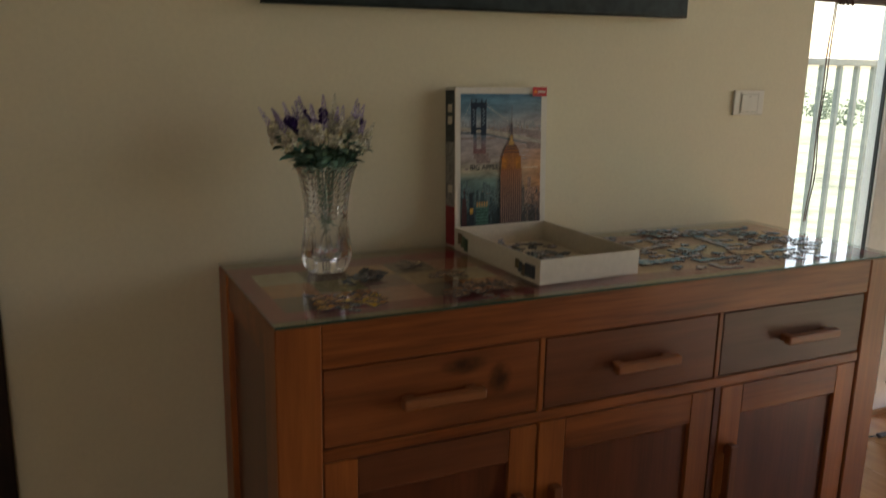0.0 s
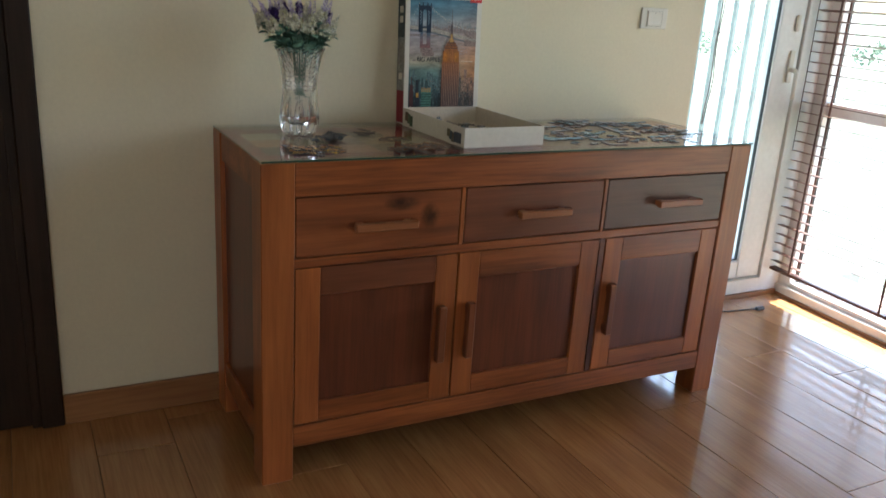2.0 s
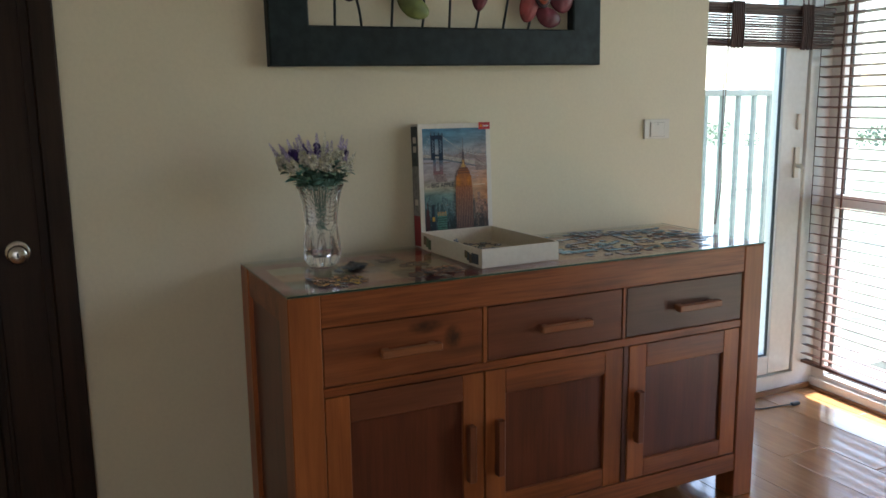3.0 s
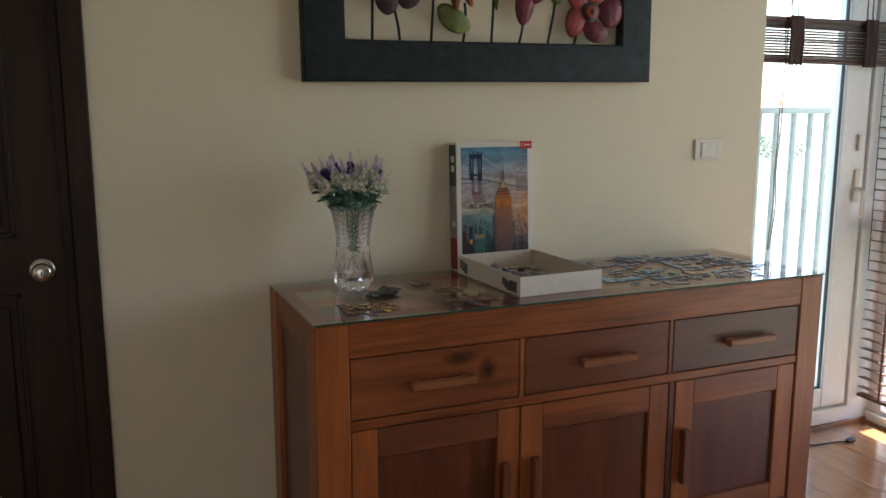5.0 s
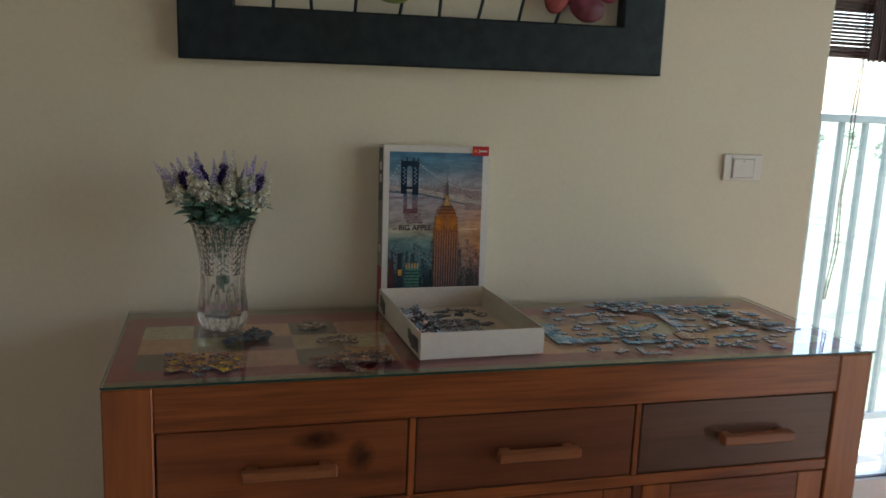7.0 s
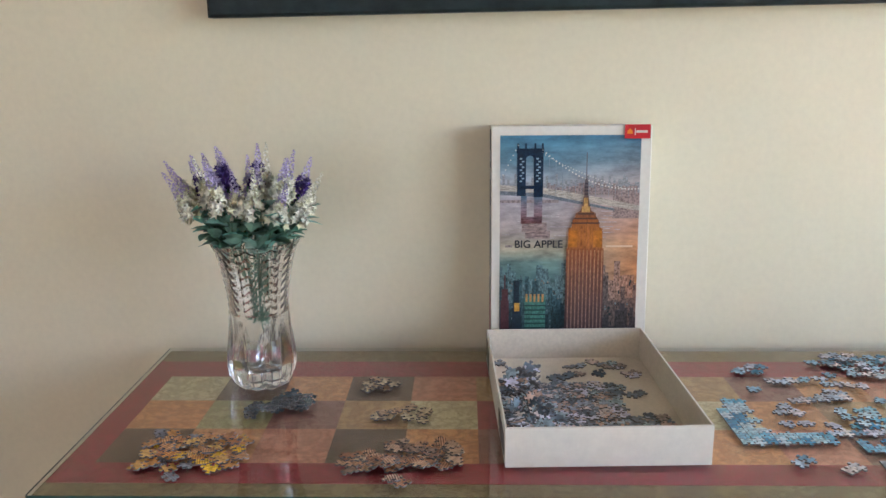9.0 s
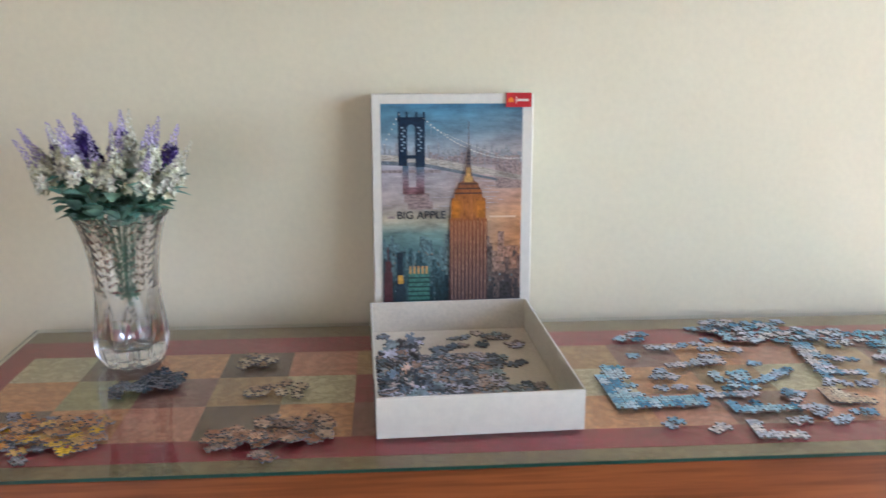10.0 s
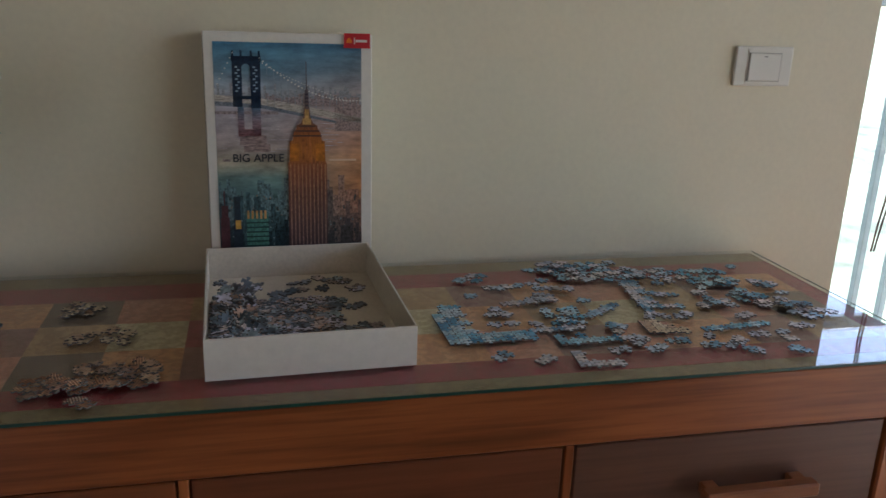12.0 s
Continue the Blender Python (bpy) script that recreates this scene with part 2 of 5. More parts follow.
def box(x0, x1, y0, y1, z0, z1, bevel=0.0, bm=None, seg=1, mat=0):
    out = bm or bmesh.new()
    r = bmesh.ops.create_cube(out, size=1)
    vs = r["verts"]
    for v in vs:
        v.co = Vector(((x0 + x1) / 2 + v.co.x * (x1 - x0), (y0 + y1) / 2 + v.co.y * (y1 - y0), (z0 + z1) / 2 + v.co.z * (z1 - z0)))
    fs = {f for v in vs for f in v.link_faces}
    for f in fs:
        f.material_index = mat
    if bevel:
        es = list({e for v in vs for e in v.link_edges})
        bmesh.ops.bevel(out, geom=es, offset=bevel, segments=seg, profile=0.5, affect="EDGES")
    return out


def tube(points, radius, sides=6, bm=None, mat=0, taper=None):
    """A round bar through the points."""
    out = bm or bmesh.new()
    rings = []
    pts = [Vector(p) for p in points]
    for i, p in enumerate(pts):
        d = (pts[min(i + 1, len(pts) - 1)] - pts[max(i - 1, 0)]).normalized()
        a = d.orthogonal().normalized()
        c = d.cross(a)
        r = radius * (1 if taper is None else 1 + (taper - 1) * i / (len(pts) - 1))
        rings.append([out.verts.new(p + (a * math.cos(k * math.tau / sides) + c * math.sin(k * math.tau / sides)) * r) for k in range(sides)])
    # keep the rings from twisting
    for i in range(1, len(rings)):
        best = min(range(sides), key=lambda s: sum((rings[i][(k + s) % sides].co - rings[i - 1][k].co).length for k in range(sides)))
        rings[i] = rings[i][best:] + rings[i][:best]
    for a, b in zip(rings, rings[1:]):
        for k in range(sides):
            out.faces.new((a[k], a[(k + 1) % sides], b[(k + 1) % sides], b[k])).material_index = mat
    out.faces.new(rings[0][::-1]).material_index = mat
    out.faces.new(rings[-1]).material_index = mat
    return out


def lathe(profile, sides=32, bm=None, wave=None, cap=True):
    """A turned body round z from (radius, z) rows; wave(i, angle) scales the radius."""
    out = bm or bmesh.new()
    rings = []
    for i, (r, z) in enumerate(profile):
        ring = []
        for k in range(sides):
            a = k * math.tau / sides
            q = r * (wave(i, a) if wave else 1)
            ring.append(out.verts.new((q * math.cos(a), q * math.sin(a), z)))
        rings.append(ring)
    for a, b in zip(rings, rings[1:]):
        for k in range(sides):
            out.faces.new((a[k], a[(k + 1) % sides], b[(k + 1) % sides], b[k]))
    if cap:
        out.faces.new(rings[0][::-1])
        out.faces.new(rings[-1])
    return out


def poly(points, z=0.0, depth=0.0, bm=None, mat=0):
    """A flat outline in x, y at height z, thickened upwards by depth."""
    out = bm or bmesh.new()
    low = [out.verts.new((x, y, z)) for x, y in points]
    if not depth:
        out.faces.new(low).material_index = mat
        return out
    top = [out.verts.new((x, y, z + depth)) for x, y in points]
    out.faces.new(top).material_index = mat
    out.faces.new(low[::-1]).material_index = 1 if mat == 0 else mat
    for k in range(len(points)):
        j = (k + 1) % len(points)
        out.faces.new((low[k], low[j], top[j], top[k])).material_index = 1 if mat == 0 else mat
    return out


# ---------------------------------------------------------------- the room
WALL_Y, END_X, CORNER_X, CEIL_Z = 0.02, 1.872, 2.768, 2.6
solo("floor", box(-3.2, 3.05, -4.6, 0.27, -0.2, -0.012), M_SUB, "screed under the laminate floor", "floor", kind="structure")
floor = bpy.data.objects["floor"]
solo("wall_north_outer", box(-0.46, 1.70, 0.15, 0.30, -0.012, CEIL_Z), M_WALL, "outer leaf of the cream plaster wall", "wall", kind="structure")
solo("wall_north", box(-0.46, END_X, WALL_Y, 0.15, -0.012, CEIL_Z), M_WALL, "cream painted plaster wall behind the sideboard", "wall", kind="structure")
solo("wall_north_west", box(-3.2, -1.36, WALL_Y, 0.30, -0.012, CEIL_Z), M_WALL, "cream painted plaster wall beside the door", "wall", kind="structure")
solo("wall_over_door", box(-1.36, -0.46, WALL_Y, 0.30, 2.1, CEIL_Z), M_WALL, "cream painted plaster over the door", "wall", kind="structure")
solo("wall_over_glass_door", box(1.70, CORNER_X + 0.15, 0.152, 0.30, 2.322, CEIL_Z), M_WALL, "cream painted lintel over the glass door", "wall", kind="structure")
solo("wall_west", box(-3.4, -3.2, -4.8, 0.30, -0.2, CEIL_Z), M_WALL, "cream painted plaster wall", "wall", kind="structure")
# south wall, with an opening added out of view for the fill lamp
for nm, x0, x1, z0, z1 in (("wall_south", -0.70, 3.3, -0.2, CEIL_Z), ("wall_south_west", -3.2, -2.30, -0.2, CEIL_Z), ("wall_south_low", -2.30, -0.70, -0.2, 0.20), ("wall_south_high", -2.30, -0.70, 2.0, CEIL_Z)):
    solo(nm, box(x0, x1, -4.8, -4.6, z0, z1), M_WALL, "cream painted plaster wall round an added, unseen window opening", "wall", kind="structure")
# opaque panel added behind the fill lamp, never in view
solo("window_2", box(-2.30, -0.70, -4.74, -4.72, 0.20, 2.0), M_PVC, "plain white opaque panel in an added, unseen window opening", "window", kind="structure")
solo("ceiling", box(-3.4, 3.6, -4.8, 0.30, CEIL_Z, CEIL_Z + 0.2), M_CEIL, "plain off-white ceiling", "ceiling", kind="structure")
solo("baseboard", box(-0.458, END_X, 0.004, WALL_Y, 0, 0.095, 0.003), M_BASE, "brown wood baseboard along the wall", "baseboard", kind="structure")
solo("wall_behind_door", box(-1.5, -0.3, 0.34, 0.40, -0.012, 2.2), M_WALL, "plain wall closing the space behind the door", "wall", kind="structure")

# the dark door and its casing
door = thing("door_1", (-0.91, 0.03, 0), "dark brown wooden panel door, closed, with a round steel knob", "door", kind="structure")
for x0, x1 in ((-0.52, -0.458), (-1.362, -1.30)):
    part("door_casing", box(x0, x1, -0.002, 0.045, 0, 2.10, 0.004), M_DOOR, door)
part("door_casing", box(-1.30, -0.52, -0.002, 0.045, 2.04, 2.10, 0.004), M_DOOR, door)
part("door_stop", box(-0.545, -0.52, 0.012, 0.045, 0.0, 2.04, 0.002), M_DOOR, door)
slab = bmesh.new()
box(-1.30, -0.545, 0.024, 0.062, 0.006, 2.04, 0.0, slab)
part("door_leaf", slab, M_DOOR, door)
for z0, z1 in ((0.20, 0.925), (1.077, 1.88)):
    for x0, x1 in ((-1.18, -0.95), (-0.89, -0.655)):
        m = bmesh.new()
        for a in (box(x0, x1, 0.019, 0.026, z0, z0 + 0.014, 0.003, m), box(x0, x1, 0.019, 0.026, z1 - 0.014, z1, 0.003, m),
                  box(x0, x0 + 0.014, 0.019, 0.026, z0, z1, 0.003, m), box(x1 - 0.014, x1, 0.019, 0.026, z0, z1, 0.003, m)):
            pass
        part("moulding", m, M_DOOR, door)
        part("panel", box(x0 + 0.03, x1 - 0.03, 0.018, 0.026, z0 + 0.03, z1 - 0.03, 0.006), M_DOOR, door)
KX, KZ = -0.60, 0.985
knob = part("door_knob", lathe([(0.026, 0), (0.026, 0.004), (0.012, 0.008), (0.011, 0.022), (0.019, 0.028), (0.026, 0.038), (0.026, 0.048), (0.02, 0.054), (0.006, 0.056)], 24), M_STEEL, None, "round satin steel knob", True)
knob.parent = door
knob.matrix_basis = pose(KX + 0.91, 0.024 - 0.03, KZ, 90, 0, 0)
rose = part("rose", lathe([(0.034, 0), (0.034, 0.004), (0.028, 0.008)], 28), M_STEEL, None, "", True)
rose.parent = door
rose.matrix_basis = pose(KX + 0.91, 0.024 - 0.03, KZ, 90, 0, 0)
part("keyhole", box(KX - 0.002, KX + 0.002, -0.0335, -0.0315, KZ - 0.006, KZ + 0.006), M_DARKMETAL, door)

# light switch
sw = thing("light_switch", (1.627, WALL_Y, 1.231), "off-white plastic rocker light switch on the wall", "light switch")
part("plate", box(1.566, 1.689, 0.012, WALL_Y, 1.231, 1.306, 0.003, seg=2), M_SWITCH, sw)
part("inner_frame", box(1.590, 1.665, 0.0110, 0.0125, 1.237, 1.300, 0.0012), M_SWITCH, sw)
part("gap", box(1.5932, 1.6618, 0.0098, 0.0112, 1.2402, 1.2938), M_SWITCH_GAP, sw)
part("rocker", box(1.594, 1.661, 0.0082, 0.011, 1.241, 1.293, 0.0015), M_SWITCH, sw)
part("indicator", box(1.624, 1.631, 0.0076, 0.0084, 1.286, 1.288), M_SWITCH_GAP, sw)

# ---------------------------------------------------------------- glass door
gd = thing("door_2", (2.33, 0.2, 0), "white framed glass balcony door, closed, with a lever handle", "glass door", kind="structure")
FX0, FX1 = 1.702, 2.772
for x0, x1 in ((FX0, FX0 + 0.06), (FX1 - 0.145, FX1)):
    part("door_frame", box(x0, x1, 0.16, 0.25, 0.0, 2.32, 0.003), M_PVC, gd)
part("door_frame", box(FX0 + 0.06, FX1 - 0.145, 0.16, 0.25, 2.26, 2.32, 0.003), M_PVC, gd)
part("threshold", box(FX0 + 0.06, FX1 - 0.145, 0.155, 0.25, 0.023, 0.092, 0.003), M_PVC, gd)
part("wood_sill", box(FX0, FX1 - 0.03, 0.147, 0.25, 0.0, 0.022, 0.002), M_BASE, gd, "brown wood strip under the frame")
LX0, LX1 = FX0 + 0.065, FX1 - 0.150
for x0, x1 in ((LX0, LX0 + 0.115), (LX1 - 0.147, LX1)):
    part("stile", box(x0, x1, 0.17, 0.235, 0.098, 2.25, 0.004), M_PVC, gd)
for z0, z1 in ((0.098, 0.185), (2.15, 2.25)):
    part("leaf_rail", box(LX0 + 0.115, LX1 - 0.147, 0.17, 0.235, z0, z1, 0.004), M_PVC, gd)
for x in (LX0 + 0.115, LX1 - 0.151):
    part("gasket", box(x, x + 0.004, 0.182, 0.196, 0.185, 2.15), M_CABLE, gd, "black rubber seal")
part("gasket", box(LX0 + 0.119, LX1 - 0.151, 0.182, 0.196, 0.185, 0.189), M_CABLE, gd, "black rubber seal")
pane = part("pane", box(LX0 + 0.119, LX1 - 0.151, 0.198, 0.204, 0.19, 2.15), M_GLASS, gd, "clear glass")
pane.visible_shadow = False
hb = bmesh.new()
box(LX1 - 0.062, LX1 - 0.032, 0.16, 0.17, 1.02, 1.16, 0.003, hb)
part("handle_plate", hb, M_SWITCH, gd)
lv = part("lever", tube([(LX1 - 0.047, 0.165, 1.075), (LX1 - 0.047, 0.135, 1.075), (LX1 - 0.047, 0.126, 1.06), (LX1 - 0.047, 0.124, 0.95)], 0.010, 10), M_SWITCH, gd, "white lever handle", True)
part("latch_plate", box(LX1 - 0.057, LX1 - 0.037, 0.158, 0.17, 1.24, 1.31, 0.003), M_SWITCH, gd)

# rolled matchstick blind over the glass door
rb = thing("roll_up_blind", (2.32, 0.12, 1.6), "dark brown matchstick blind, drawn half up, over the glass door", "blind")
RX0, RX1 = 1.90, 2.70
rng = random.Random(4)
for k in range(16):
    z = 1.602 + k * 0.0105
    r = 0.0038 + 0.0016 * rng.random() + (0.005 if k in (0, 13, 14, 15) else 0)
    part("stick", tube([(RX0, 0.125 - 0.012 * rng.random(), z + 0.002 * rng.random()), (RX1, 0.125 - 0.012 * rng.random(), z + 0.002 * rng.random())], r, 6), M_STICK, rb)
for x in (2.093, 2.123, 2.50, 2.53):
    part("cord", tube([(x, 0.118, 1.59), (x + 0.004, 0.105, 1.70), (x - 0.003, 0.112, 1.80), (x, 0.12, 2.3)], 0.0028, 5), M_CORD, rb)
for x in (2.078, 2.485):
    for k in range(7):
        b = bmesh.new()
        tube([(x + 0.01 * k, 0.098 + 0.002 * (k % 3), 1.585 + 0.004 * (k % 2)), (x + 0.01 * k, 0.094, 1.69), (x + 0.01 * k, 0.100, 1.775)], 0.0055, 5, b)
        part("tape", b, M_STICK, rb, "bunched dark woven tape")
part("head_rail", box(RX0, RX1, 0.10, 0.14, 2.28, 2.315, 0.002), M_STICK, rb)
pc = []
for k in range(24):
    z = 2.28 - k * 0.062
    pc.append((2.070 - 0.0015 * k + 0.004 * math.sin(k * 1.3), 0.100 + 0.003 * math.sin(k * 0.9), z))
part("pull_cord", tube(pc, 0.0022, 5), M_CORD, rb)
part("pull_cord", tube([(x + 0.010 + 0.003 * math.sin(i), y, z) for i, (x, y, z) in enumerate(pc)], 0.0022, 5), M_CORD, rb)
part("cord_knot", lathe([(0.003, 0), (0.010, 0.006), (0.011, 0.014), (0.004, 0.024)], 8), M_CORD, rb).location = (2.04 - 2.32, 0.10 - 0.12, 0.84 - 1.6)

# ---------------------------------------------------------------- window on the east side, turned a little
EAST = -5.0
ew = thing("window_1", (CORNER_X, 0.2, 0), "tall white framed window with a low transom, daylight behind", "window", kind="structure", rot=-90 + EAST)
WL = 2.7
part("window_sill", box(0.0, WL, -0.02, 0.12, 0.0, 0.05, 0.003), M_PVC, ew)
part("wood_strip", box(0.0, WL, -0.030, -0.02, 0.0, 0.012, 0.002), M_BASE, ew)
part("window_frame", box(0.0, 0.11, 0.0, 0.10, 0.05, 2.40, 0.003), M_PVC, ew)
part("window_frame", box(0.11, WL, 0.0, 0.10, 2.33, 2.40, 0.003), M_PVC, ew)
part("window_frame", box(0.11, WL, 0.0, 0.10, 0.05, 0.072, 0.002), M_PVC, ew)
for a, b_ in ((0.11, 0.92), (0.92, 1.80), (1.80, WL - 0.06)):
    part("mullion", box(b_ - 0.0, b_ + 0.06, 0.0, 0.10, 0.072, 2.33, 0.003), M_PVC, ew)
    s_ = a + (0.06 if a > 0.12 else 0)
    part("transom", box(s_, b_, 0.012, 0.09, 0.882, 0.940, 0.003), M_PVC, ew)
    for z0, z1 in ((0.072, 0.882), (0.940, 2.33)):
        p = part("pane", box(s_ + 0.005, b_ - 0.005, 0.05, 0.056, z0 + 0.004, z1 - 0.004), M_GLASS, ew, "clear glass")
        p.visible_shadow = False
        for g0, g1, h0, h1 in ((s_, s_ + 0.006, z0, z1), (b_ - 0.006, b_, z0, z1), (s_ + 0.006, b_ - 0.006, z0, z0 + 0.004)):
            part("gasket", box(g0, g1, 0.040, 0.049, h0, h1), M_CABLE, ew, "black rubber seal")
ws = thing("wall_east", (CORNER_X, 0.2, 0), "cream painted plaster wall beside the window", "wall", kind="structure", rot=-90 + EAST)
part("wall_piece", box(WL, 5.4, 0.0, 0.2, -0.2, CEIL_Z), M_WALL, ws)
part("lintel", box(-0.1, WL, 0.0, 0.2, 2.40, CEIL_Z), M_WALL, ws)
part("apron", box(-0.1, WL, 0.0, 0.2, -0.2, -0.004), M_WALL, ws)
part("corner_post", box(-0.12, -0.002, 0.0, 0.12, -0.2, 2.40), M_PVC, ws)

vb = thing("venetian_blind", (CORNER_X, 0.2, 0), "brown wooden venetian blind, lowered with open slats", "blind", rot=-90 + EAST)
VL0, VL1 = 0.012, 2.69
NS = 49
s_me = mesh_of("slat", box(VL0, VL1, -0.0215, 0.0215, -0.0014, 0.0014, 0.0006), M_BLIND)
for k in range(NS):
    o = new("slat", s_me)
    o.parent = vb
    o.matrix_basis = pose(0, -0.062, 0.172 + k * 0.0448, -8 + 2 * math.sin(k * 2.1), 0, 0)
part("bottom_rail", box(VL0, VL1, -0.082, -0.042, 0.128, 0.142, 0.003), M_BLIND, vb)
part("head_rail", box(VL0, VL1, -0.095, -0.03, 2.335, 2.40, 0.002), M_BLIND, vb)
for u in (0.175, 0.68, 1.19, 1.70, 2.21, 2.60):
    for v in (-0.088, -0.036):
        part("ladder_cord", tube([(u, v, 0.14), (u + 0.002, v, 1.2), (u, v, 2.34)], 0.0055, 5), M_CORD, vb)
part("tilt_cord", tube([(0.062, -0.092, 2.34), (0.060, -0.095, 1.3), (0.063, -0.094, 0.72)], 0.0018, 5), M_CORD, vb)

# cable on the floor near the glass door
cab = thing("cable", (2.35, 0.0, 0), "short black cable with a plug lying on the floor", "cable")
part("wire", tube([(1.98, 0.10, 0.004), (2.10, 0.06, 0.004), (2.20, 0.075, 0.004), (2.30, 0.03, 0.004), (2.40, 0.02, 0.004), (2.455, 0.005, 0.006)], 0.003, 6), M_CABLE, cab)
part("plug", box(2.452, 2.50, -0.008, 0.012, 0.001, 0.016, 0.004), M_CABLE, cab)

# ---------------------------------------------------------------- outside
solo("balcony_floor", box(1.2, 2.80, 0.30, 0.90, -0.25, -0.03), M_CONC, "grey concrete balcony floor", "balcony floor", kind="structure")
solo("balcony_floor_east", box(2.80, 3.6, 0.30, 0.90, -0.25, -0.03), M_CONC, "grey concrete balcony floor", "balcony floor", kind="structure")
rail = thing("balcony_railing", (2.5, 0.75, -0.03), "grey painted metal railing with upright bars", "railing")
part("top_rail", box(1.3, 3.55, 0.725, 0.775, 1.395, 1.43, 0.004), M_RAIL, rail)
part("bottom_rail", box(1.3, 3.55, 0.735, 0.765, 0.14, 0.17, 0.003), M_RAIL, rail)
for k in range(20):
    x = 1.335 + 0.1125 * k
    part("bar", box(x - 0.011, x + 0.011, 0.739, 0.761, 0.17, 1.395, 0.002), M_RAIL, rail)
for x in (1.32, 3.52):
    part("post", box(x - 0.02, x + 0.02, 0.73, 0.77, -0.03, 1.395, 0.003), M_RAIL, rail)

g = bmesh.new()
bmesh.ops.create_grid(g, x_segments=60, y_segments=60, size=2500)
for v in g.verts:
    d = v.co.length
    v.co.z = -16 + (noise.noise(v.co * 0.004) * 10 if d > 150 else 0) + max(0, d - 800) * 0.012
solo("ground", g, M_GROUND, "hazy green fields far below", "ground", kind="structure", base=(0, 0, -16))
tv, tf = [], []
rng = random.Random(9)
for k in range(260):
    a, d = rng.uniform(-0.9, 1.9), 300 + 380 * rng.random()
    cx, cy = d * math.cos(a) + 4, d * math.sin(a)
    s = rng.uniform(2.2, 5.5)
    for j in range(70):
        p = Vector((rng.gauss(0, 0.5), rng.gauss(0, 0.5), abs(rng.gauss(0.6, 0.4)))) * s
        q = rng.uniform(0.16, 0.36) * s * 0.5
        b0 = len(tv)
        R = Euler((rng.uniform(0, 6), rng.uniform(0, 6), rng.uniform(0, 6))).to_matrix()
        for c in ((1, 0, 0), (-0.5, 0.8, 0.2), (-0.5, -0.8, -0.2), (0, 0, 1), (0, 0.2, -1)):
            tv.append(tuple(R @ Vector(c) * q + p + Vector((cx, cy, -16))))
        tf += [(b0, b0 + 1, b0 + 3), (b0 + 1, b0 + 2, b0 + 3), (b0 + 2, b0, b0 + 3), (b0 + 1, b0, b0 + 4), (b0 + 2, b0 + 1, b0 + 4), (b0, b0 + 2, b0 + 4)]
me = bpy.data.meshes.new("trees")
me.from_pydata(tv, [], tf)
me.materials.append(M_TREES)
tagged(new("trees", me), "green tree crowns far below the balcony", "trees", kind="stuff")


# ---------------------------------------------------------------- sideboard
W, D0, TOP = 1.645, -0.527, 0.897
sb = thing("sideboard", (W / 2, -0.27, 0), "reddish brown solid wood sideboard with three drawers and three doors", "sideboard")
for x0, x1, y0, y1 in ((0, 0.087, D0, D0 + 0.087), (W - 0.087, W, D0, D0 + 0.087), (0, 0.087, -0.092, -0.005), (W - 0.087, W, -0.092, -0.005)):
    part("leg", box(x0, x1, y0, y1, 0.0, TOP, 0.003), M_TEAK_Z, sb)
part("top_rail", box(0.087, W - 0.087, D0 + 0.002, D0 + 0.03, 0.809, TOP, 0.002), M_TEAK_X, sb)
part("middle_rail", box(0.087, W - 0.087, D0 + 0.004, D0 + 0.03, 0.620, 0.645, 0.002), M_TEAK_X, sb)
part("bottom_rail", box(0.087, W - 0.087, D0 + 0.002, D0 + 0.03, 0.100, 0.164, 0.002), M_TEAK_X, sb)
part("top_board", box(0.006, W - 0.006, D0 + 0.03, -0.006, 0.872, TOP - 0.001, 0.001), M_TEAK_X, sb)
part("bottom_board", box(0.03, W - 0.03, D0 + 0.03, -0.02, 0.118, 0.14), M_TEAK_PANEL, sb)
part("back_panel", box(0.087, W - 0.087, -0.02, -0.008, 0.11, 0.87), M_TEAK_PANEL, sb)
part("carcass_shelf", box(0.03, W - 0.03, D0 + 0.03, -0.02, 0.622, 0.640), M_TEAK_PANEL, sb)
for x0, x1 in ((0.0, 0.0), (1, 1)):
    X = lambda d: d if x0 == 0 else W - d
    a, b = sorted((X(0.004), X(0.03)))
    part("side_rail", box(a, b, D0 + 0.087, -0.092, 0.815, TOP - 0.002, 0.002), M_TEAK_X, sb)
    part("side_rail", box(a, b, D0 + 0.087, -0.092, 0.100, 0.175, 0.002), M_TEAK_X, sb)
    a, b = sorted((X(0.014), X(0.026)))
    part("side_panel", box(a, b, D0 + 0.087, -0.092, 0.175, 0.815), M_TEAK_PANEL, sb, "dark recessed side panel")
for x in (0.563, 1.057):
    part("divider", box(x, x + 0.013, D0 + 0.004, D0 + 0.03, 0.645, 0.809, 0.0015), M_TEAK_Z, sb)
part("divider", box(1.066, 1.086, D0 + 0.006, D0 + 0.03, 0.164, 0.620, 0.0015), M_TEAK_PANEL, sb)


